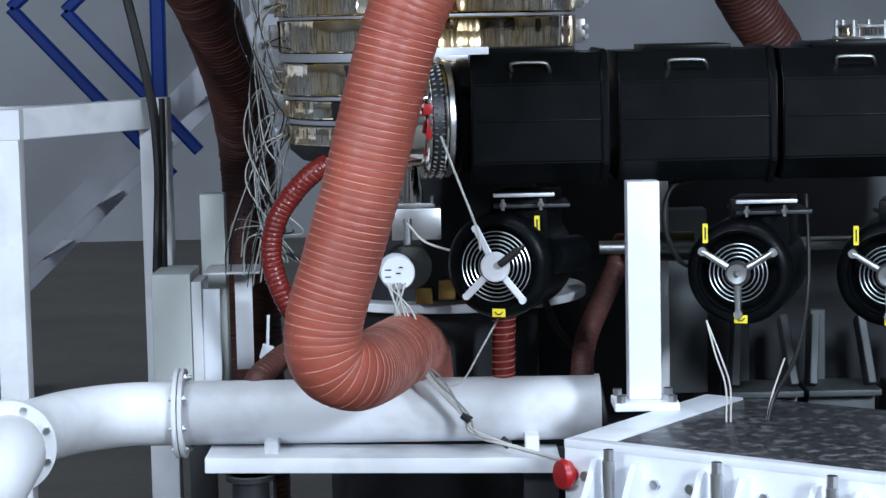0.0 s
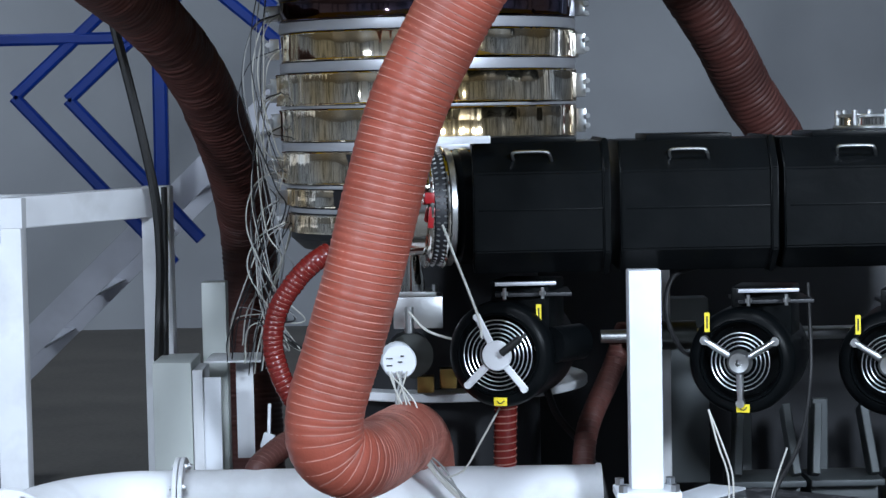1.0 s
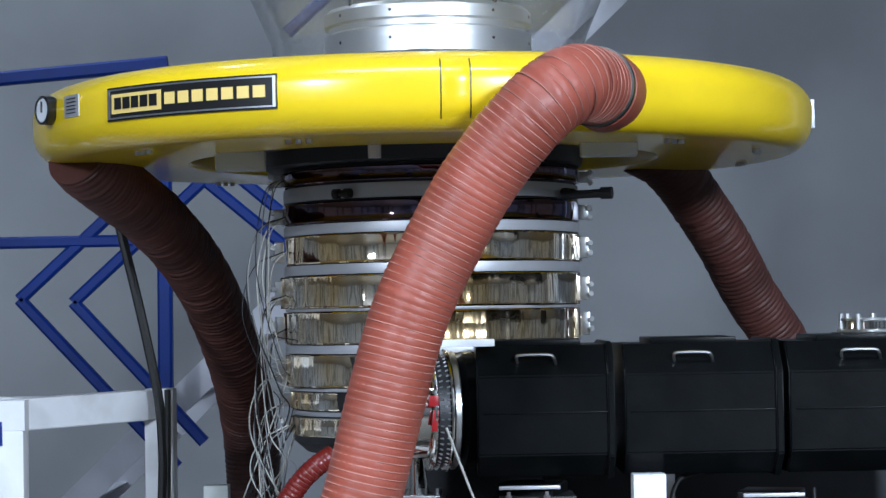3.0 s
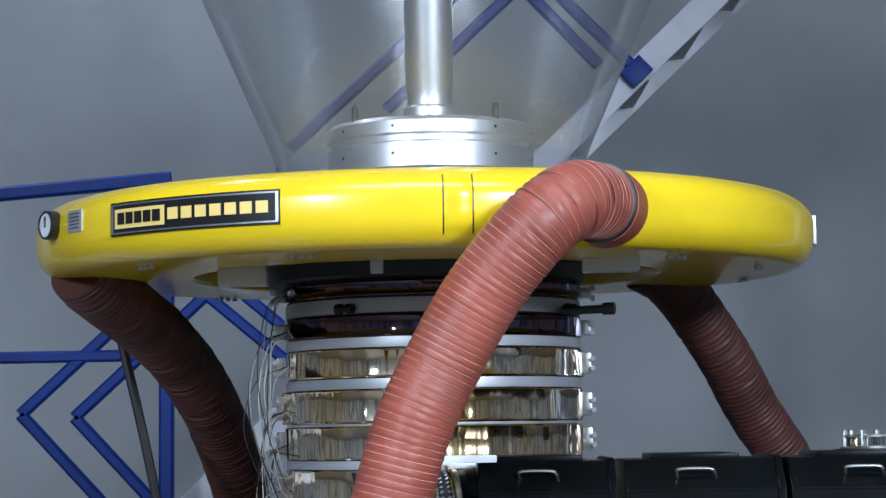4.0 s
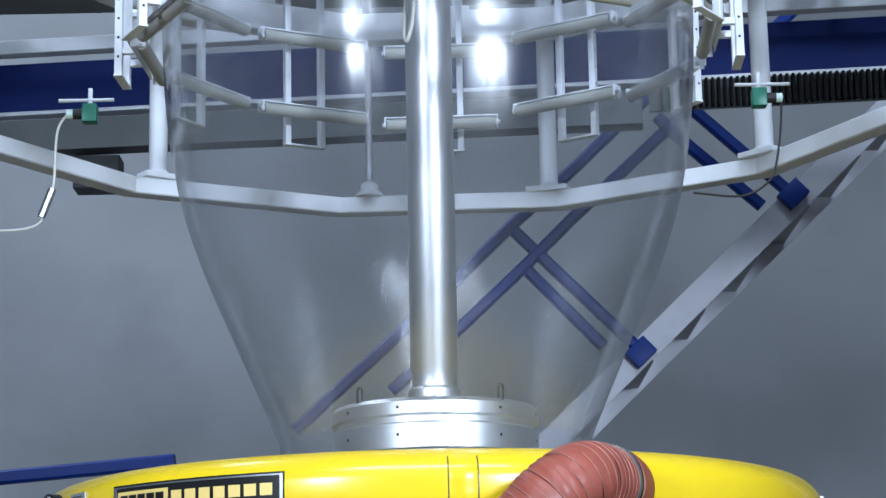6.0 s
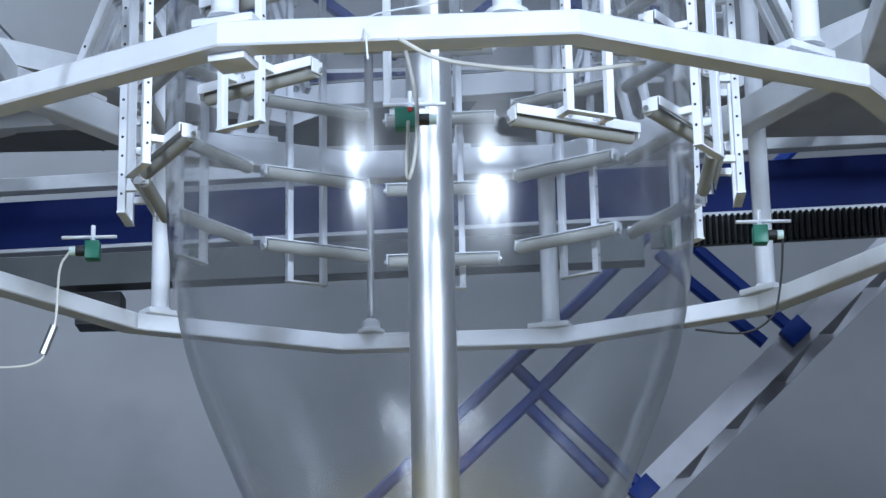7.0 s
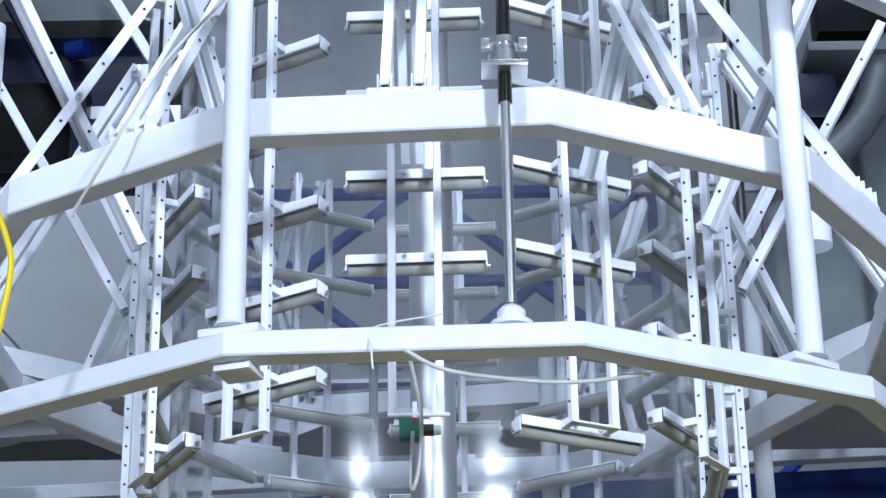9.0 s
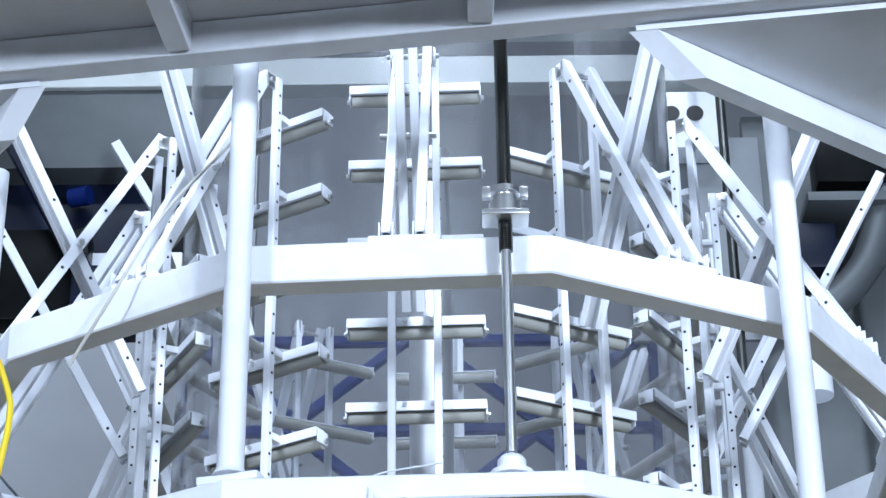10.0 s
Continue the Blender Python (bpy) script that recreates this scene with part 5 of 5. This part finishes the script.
def die_valve():
    o = thing("pressure_valve", (-0.06, -0.33, 0.98), "steel valve block and round motor under the die", "valve")
    k = -0.33
    bm = B()
    lathe(bm, [(0, 1.18), (0.024, 1.18), (0.022, 1.21), (0.015, 1.25), (0.012, 1.29), (0, 1.29)], V(-0.055, k, 0), n=24)
    part("cone", bm, STEEL, o)
    bm = B()
    box(bm, (-0.045, k, 1.155), (0.085, 0.07, 0.055), None, 0.003)
    part("block", bm, ZINC, o)
    bm = B()
    box(bm, (-0.05, k, 1.187), (0.075, 0.07, 0.008), None, 0.001)
    part("block_lid", bm, ZINC, o)
    for dx in (-0.035, 0.0, 0.03):
        bm = B()
        p = V(-0.045 + dx, k - 0.02, 1.19)
        cyl(bm, p, p + V(0, 0, 0.012), 0.006, 6)
        part("bolt", bm, ZINC, o)
    bm = B()
    cyl(bm, (-0.06, k - 0.03, 1.12), (-0.06, k - 0.03, 1.165), 0.009, 12)
    part("stem", bm, ZINC, o)
    bm = B()
    lathe(bm, [(0, -0.05), (0.028, -0.05), (0.03, -0.047), (0.03, 0.0), (0, 0.0)], V(-0.083, k - 0.02, 1.075), V(-0.1, 1, 0), 36)
    part("round_motor", bm, WHITE, o, "white round motor cap with scribbles")
    bm = B()
    lathe(bm, [(0, 0.0), (0.04, 0.0), (0.04, 0.04), (0, 0.04)], V(-0.06, k + 0.02, 1.075), V(-0.1, 1, 0), 36)
    part("motor_body", bm, DARKSTEEL, o)
    for i, (dx, dz, w) in enumerate(((-0.012, 0.006, 0.012), (-0.012, -0.006, 0.01), (0.006, 0.0, 0.008), (0.01, 0.01, 0.006))):
        bm = B()
        box(bm, V(-0.083 + dx, k - 0.0715, 1.075 + dz), (w, 0.001, 0.0022))
        part("scribble", bm, DARK, o)
    for x, z, s in ((-0.035, 1.02, 0.03), (0.005, 1.03, 0.035)):
        bm = B()
        box(bm, (x, k + 0.06, z), (0.03, 0.03, s), None, 0.003)
        part("brass_fitting", bm, BRASS, o, "brass fitting")
    bm = B()
    lathe(bm, [(0, 0.984), (0.258, 0.984), (0.26, 0.986), (0.26, 0.998), (0.258, 1.0), (0, 1.0)], V(AX + 0.03, 0, 0), n=64)
    part("shelf_plate", bm, WHITE_OLD, o, "pale shelf plate under the die")
    bm = B()
    cyl(bm, (AX, 0, 0.0), (AX, 0, 1.27), 0.2, 40)
    part("die_stand", bm, DARK, o, "dark die stand")


die_valve()


# ---- cables and wires ----


def cable(pts, r, mat, label, category="cable", group="", name="cable"):
    bm = B()
    sweep(bm, spline(pts, 10), r, 8)
    return solid(name, bm, mat, label, category, group)


cable([(-0.66, 0.2, 1.80), (-0.645, 0.22, 1.70), (-0.612, 0.22, 1.556), (-0.588, 0.22, 1.444), (-0.568, 0.22, 1.332), (-0.562, 0.22, 1.219), (-0.567, 0.22, 1.1), (-0.565, 0.17, 1.02)], 0.0095, RUBBER, "thick black power cable hanging down to the junction box")
cable([(-0.55, 0.21, 1.36), (-0.552, 0.22, 1.25), (-0.555, 0.22, 1.1), (-0.55, 0.17, 1.02)], 0.006, RUBBER, "thinner black cable beside the power cable")
random.seed(4)
for i in range(26):
    z = (1.757, 1.685, 1.62, 1.54, 1.478, 1.4, 1.345, 1.3)[i % 8]
    x0 = -0.285 - 0.012 * random.random()
    sag = 0.02 + 0.035 * random.random()
    e = V(-0.34 - 0.09 * random.random(), 0.02 + 0.1 * random.random(), 1.0 + 0.06 * random.random())
    mid = max(1.12, z - 0.22 - 0.15 * random.random())
    cable([(x0, -0.06, z), (x0 - sag, -0.08, z - 0.03), (x0 - sag * 1.2 - 0.01 * random.random(), -0.09, (z + mid) / 2), (x0 - 0.01 - 0.03 * random.random(), -0.09, mid),
           (x0 - 0.015 + 0.05 * random.random(), -0.06, mid - 0.06), (e.x + 0.02, e.y - 0.06, e.z + 0.08), e], 0.0010 + 0.0004 * (i % 2), (DARK, WIRE, WIRE_GREY)[i % 3],
          "thin sleeved heater wire hanging beside the die", "wire", "heater wires", "heater_wire")
cable([(0.0, -0.54, 1.315), (0.02, -0.55, 1.26), (0.055, -0.56, 1.165), (0.06, -0.56, 1.13)], 0.0022, WIRE, "pale wire running from the clamp ring to the blower", "wire", "", "sensor_wire")
cable([(-0.06, -0.4, 1.16), (-0.03, -0.42, 1.13), (0.02, -0.44, 1.115), (0.045, -0.45, 1.115), (0.05, -0.45, 1.15)], 0.0022, WIRE, "pale looped wire at the valve", "wire", "", "sensor_wire")
rnd = random.Random(11)
for k in range(8):
    def off(d):
        return rnd.uniform(-d, d)
    cable([(-0.08 + off(0.02), -0.41, 1.06), (-0.07 + off(0.018), -0.43, 1.0 + off(0.01)), (-0.05 + off(0.02), -0.44, 0.95 + off(0.01)), (-0.018 + off(0.009), -0.45, 0.9 + off(0.006)), (0.03 + off(0.006), -0.46, 0.838 + off(0.005)),
           (0.045 + off(0.008), -0.463, 0.81 + off(0.008)), (0.095 + off(0.005), -0.465, 0.79 + off(0.003)), (0.19, -0.5, 0.767 + off(0.003)), (0.25, -0.6, 0.755 + off(0.003))],
          0.0013 + 0.0003 * (k % 3), (WIRE, WIRE, WIRE_GREY)[k % 3], "thin pale wires drooping in a bundle over the air pipe", "wire", "bundled wires", "bundled_wire")
for z, x in ((0.945, -0.05), (0.834, 0.033), (0.79, 0.098)):
    bm = B()
    cyl(bm, (x - 0.006, -0.456, z + 0.005), (x + 0.007, -0.461, z - 0.005), 0.0075, 10)
    solid("cable_tie", bm, RUBBER, "black tape round the wire bundle", "tape")
bm = B()
bmesh.ops.create_icosphere(bm, subdivisions=2, radius=0.008, matrix=Matrix.Translation((-0.052, -0.46, 0.935)))
box(bm, (-0.043, -0.462, 0.93), (0.012, 0.01, 0.016), Matrix.Rotation(0.5, 4, "Y"), 0.002)
solid("wire_connector", bm, ZINC, "small bright plug connector in the wire bundle", "connector")
cable([(0.09, -0.45, 1.0), (0.06, -0.46, 0.95), (0.03, -0.46, 0.9), (0.0, -0.46, 0.885)], 0.0018, WIRE, "thin wire looping below the blower", "wire", "", "sensor_wire")
for dx in (0.0, 0.007):
    cable([(0.44 + dx, -0.7, 0.86), (0.44 + dx, -0.695, 0.92), (0.425 + dx, -0.69, 0.97), (0.415, -0.66, 1.02)], 0.0015, WIRE, "pale wires rising from the worktop", "wire", "", "worktop_wire")
cable([(0.505, -0.7, 0.86), (0.52, -0.68, 0.9), (0.57, -0.6, 0.96), (0.605, -0.5, 1.06), (0.61, -0.45, 1.2)], 0.0034, RUBBER, "black cable rising from the worktop to the barrel", "cable")
cable([(0.505, -0.69, 0.86), (0.515, -0.68, 0.9), (0.545, -0.62, 0.95)], 0.0015, WIRE, "pale wire end beside the black cable", "wire", "", "worktop_wire")
cable([(0.45, -0.45, 1.235), (0.38, -0.5, 1.22), (0.365, -0.52, 1.16), (0.39, -0.5, 1.1), (0.42, -0.45, 1.08)], 0.004, RUBBER, "black looped cable beside the post")
cable([(0.18, -0.2, 1.0), (0.2, -0.22, 0.95), (0.24, -0.25, 0.9), (0.275, -0.3, 0.82), (0.28, -0.3, 0.6)], 0.007, RUBBER, "dark cable hanging behind the air pipe")
cable([(-0.95, -0.9, 3.1), (-0.80, -1.0, 3.03), (-0.728, -1.02, 2.974), (-0.693, -1.02, 2.934), (-0.669, -1.02, 2.876), (-0.662, -1.02, 2.838), (-0.667, -1.02, 2.775), (-0.69, -1.0, 2.70), (-0.77, -0.95, 2.62)], 0.0052, YELLOWCABLE, "bright yellow cable hanging beside the cage")
cable([(-0.62, -0.8, 3.02), (-0.55, -0.85, 3.12), (-0.47, -0.85, 3.28), (-0.36, -0.85, 3.42)], 0.003, WIRE, "thin pale cable tied along the linkage")
cable([(-0.06, -1.02, 2.69), (0.0, -1.0, 2.665), (0.1, -0.98, 2.655), (0.2, -0.95, 2.66), (0.32, -0.9, 2.69)], 0.0035, WIRE, "white cable sagging below the lower hoop")


# ---- film sensors ----


def sensor(m, name_label, wide=0.028):
    o = thing("film_sensor", (0, 0, 0), name_label, "sensor", "film sensors")
    bm = B()
    box(bm, (0.014 - wide / 2, 0, 0), (wide, 0.03, 0.036), None, 0.003)
    part("green_body", bm, GREEN, o, "green sensor housing")
    if wide > 0.03:
        bm = B()
        cyl(bm, (0.0, -0.015, 0.012), (0.0, -0.019, 0.012), 0.0045, 12)
        part("signal_lamp", bm, REDPLASTIC, o, "small red signal lamp")
        bm = B()
        box(bm, (-0.005, 0.012, 0.028), (0.06, 0.004, 0.03), None, 0.001)
        part("mounting_plate", bm, GALV, o)
    bm = B()
    cyl(bm, (0.014, 0, 0.0), (0.032, 0, 0.0), 0.01, 14)
    part("connector", bm, RUBBER, o)
    bm = B()
    cyl(bm, (0.032, 0, 0), (0.044, 0, 0), 0.009, 14)
    part("cap", bm, PALECAP, o)
    bm = B()
    bar(bm, (-0.045, 0.0, 0.027), (0.06, 0.0, 0.027), 0.008, 0.006)
    bar(bm, (0.0, 0.0, 0.018), (0.0, 0.0, 0.05), 0.008, 0.008, V(0, 1, 0))
    part("holder", bm, WHITE, o)
    o.matrix_basis = m
    return o


sensor(pose(-0.668, -0.1, 2.636, 0, 0, 180), "green film edge sensor hanging from a guide rail")
sensor(pose(0.607, -0.1, 2.641), "green film edge sensor hanging from a guide rail")
sensor(pose(-0.05, -0.635, 2.698), "green film edge sensor with red lamp hanging below the roller column", 0.04)
cable([(-0.712, -0.1, 2.636), (-0.73, -0.1, 2.6), (-0.735, -0.1, 2.5), (-0.75, -0.1, 2.44), (-0.78, -0.1, 2.415), (-0.86, -0.1, 2.41)], 0.0025, WIRE, "pale sensor cable with a plug hanging free", "cable", "", "sensor_cable")
bm = B()
cyl(bm, (-0.737, -0.1, 2.49), (-0.757, -0.1, 2.435), 0.008, 12)
solid("cable_plug", bm, ZINC, "bright cable plug on the sensor cable", "plug")
cable([(0.65, -0.1, 2.64), (0.645, -0.1, 2.58), (0.635, -0.1, 2.52), (0.62, -0.1, 2.48), (0.57, -0.08, 2.455), (0.48, -0.05, 2.47)], 0.0022, RUBBER, "dark sensor cable hanging free", "cable", "", "sensor_cable")
cable([(-0.065, -0.66, 2.85), (-0.05, -0.68, 2.78), (-0.038, -0.69, 2.7), (-0.042, -0.69, 2.62), (-0.052, -0.68, 2.582), (-0.056, -0.67, 2.6), (-0.053, -0.65, 2.69)], 0.0034, WIRE, "white sensor cable looped below the roller column", "cable", "", "sensor_cable")
cable([(0.0, -1.05, 2.735), (-0.105, -1.0, 2.735), (-0.108, -1.03, 2.69), (-0.106, -1.03, 2.655)], 0.0015, WHITE, "white cable tie round the lower hoop", "cable tie", "", "zip_tie")


# ---- fittings on the air ring ----


def ring_fittings():
    def curved(a0, a1, z0, z1, r, th=0.003):
        bm = B()
        n = 12
        rows = []
        for rr in (r, r + th):
            for z in (z0, z1):
                rows.append([bm.verts.new(on_ring(a0 + (a1 - a0) * k / n, rr)[0] + V(0, 0, z)) for k in range(n + 1)])
        a, b, c, d = rows
        for k in range(n):
            for p, q in ((c, d), (d, b), (b, a), (a, c)):
                bm.faces.new((p[k], p[k + 1], q[k + 1], q[k]))
        for k in (0, n):
            bm.faces.new((a[k], b[k], d[k], c[k]))
        bmesh.ops.recalc_face_normals(bm, faces=bm.faces)
        return bm
    o = thing("name_plate", on_ring(-33, 0.722)[0] + V(0, 0, 1.81), "black and yellow name plate on the air ring", "name plate")
    zc = 1.853
    a0, a1 = -45.2, -17.8
    part("plate", curved(a0, a1, zc - 0.028, zc + 0.027, 0.7215), BLACKPLATE, o)
    for z0, z1 in ((zc - 0.025, zc - 0.0225), (zc + 0.0215, zc + 0.024)):
        part("silver_line", curved(a0 + 0.6, a1 - 0.6, z0, z1, 0.7235, 0.002), ZINC, o)
    for e0 in (a0 + 0.15, a1 - 0.55):
        part("silver_line", curved(e0, e0 + 0.4, zc - 0.025, zc + 0.024, 0.7235, 0.002), ZINC, o)
    split = a0 + (a1 - a0) * 0.375
    part("yellow_panel", curved(a0 + 1.0, split, zc - 0.0165, zc + 0.0155, 0.7235, 0.002), PLATEYELLOW, o)
    # letters as plain bars
    for k in range(5):
        s = a0 + 1.7 + k * (split - a0 - 2.0) / 5
        part("letter_bar", curved(s, s + 1.3, zc - 0.0095, zc + 0.0095, 0.725, 0.002), BLACKPLATE, o)
    for k in range(7):
        s = split + 0.6 + k * (a1 - split - 1.6) / 7
        part("letter_bar", curved(s, s + 1.65, zc - 0.009, zc + 0.010, 0.7235, 0.002), PLATEYELLOW, o)
    o = thing("type_plate", on_ring(-56, 0.722)[0] + V(0, 0, 1.835), "small grey type plate with tiny writing", "type plate")
    part("plate", curved(-56.6, -52.4, zc - 0.010, zc + 0.027, 0.7215, 0.003), GALV, o)
    for k in range(5):
        part("text_line", curved(-55.9, -53.1, zc - 0.004 + k * 0.006, zc - 0.0022 + k * 0.006, 0.7245, 0.0008), DARK, o)
    # pressure gauge
    p, m = on_ring(-62, 0.712)
    p.z = 1.862
    u = V(math.sin(radians(-50)), -math.cos(radians(-50)), 0)
    o = thing("pressure_gauge", p, "round pressure gauge with black rim and white dial", "gauge")
    bm = B()
    lathe(bm, [(0, -0.01), (0.012, -0.01), (0.012, 0.008), (0.024, 0.01), (0.025, 0.012), (0.025, 0.03), (0.022, 0.032), (0.021, 0.028), (0, 0.028)], p, u, 32)
    part("case", bm, BLACKPLATE, o)
    bm = B()
    lathe(bm, [(0, 0.029), (0.0205, 0.029), (0, 0.0295)], p, u, 28)
    part("dial", bm, WHITE, o, "white dial")
    bm = B()
    x, y, z = frame_of(u)
    bar(bm, p + u * 0.031 - y * 0.004, p + u * 0.031 + y * 0.015, 0.002, 0.001, u)
    part("needle", bm, BLACKPLATE, o)
    # welded cover on the front and a lug at the rim
    o = thing("access_cover", on_ring(3.5, 0.722)[0] + V(0, 0, 1.80), "flat yellow access cover on the air ring", "cover")
    bm = B()

    def skin(z):                            # the housing's outer radius at height z
        c, rr, zz = (0.672, 0.05, 1.837) if z < 1.85 else (0.657, 0.066, 1.862)
        d = (z - zz) / 0.052
        return c + rr * (math.sqrt(max(0.0, 1 - d * d)) if (z < zz) == (z < 1.85) else 1.0)
    zs = [1.803 + 0.093 * k / 10 for k in range(11)]
    grid = [[bm.verts.new(on_ring(2.7 + 3.8 * j / 4, skin(z) + (0.003 if 0 < k < 10 and 0 < j < 4 else -0.001))[0] + V(0, 0, z)) for j in range(5)] for k, z in enumerate(zs)]
    for a, b in zip(grid, grid[1:]):
        for j in range(4):
            bm.faces.new((a[j], a[j + 1], b[j + 1], b[j]))
    part("cover", bm, YELLOW, o, sharp=60)
    for ang in (2.75, 6.45):
        bm = B()
        sweep(bm, [on_ring(ang, skin(z) + 0.0005)[0] + V(0, 0, z) for z in zs], 0.0011, 6)
        part("weld_seam", bm, DARKSTEEL, o, "dark seam at the cover's edge")
    bm = B()
    p, m = on_ring(88, 0.725)
    box(bm, p + V(0, 0, 1.86), (0.05, 0.012, 0.055), m, 0.002)
    solid("rim_plate", bm, GALV, "small pale plate on the air ring's rim", "plate")
    # hose clamp and collar at the front hose
    bm = B()
    a = V(0.241, -0.715, 1.847)
    w = V(0.03, 0.075, -0.003).normalized()
    lathe(bm, [(0.060, -0.006), (0.063, -0.005), (0.063, 0.005), (0.060, 0.006)], a, w, 40)
    solid("hose_clamp", bm, DARKSTEEL, "dark steel clamp band round the air hose end", "hose clamp")
    bm = B()
    lathe(bm, [(0.058, 0.0), (0.0625, 0.002), (0.0625, 0.03), (0.06, 0.06)], a + w * 0.012, w, 40)
    solid("hose_cuff", bm, HOSE, "plain red rubber cuff between hose and air ring", "hose cuff")


ring_fittings()


def motions():
    """Only the camera's head turns; everything in the place stands still."""


motions()
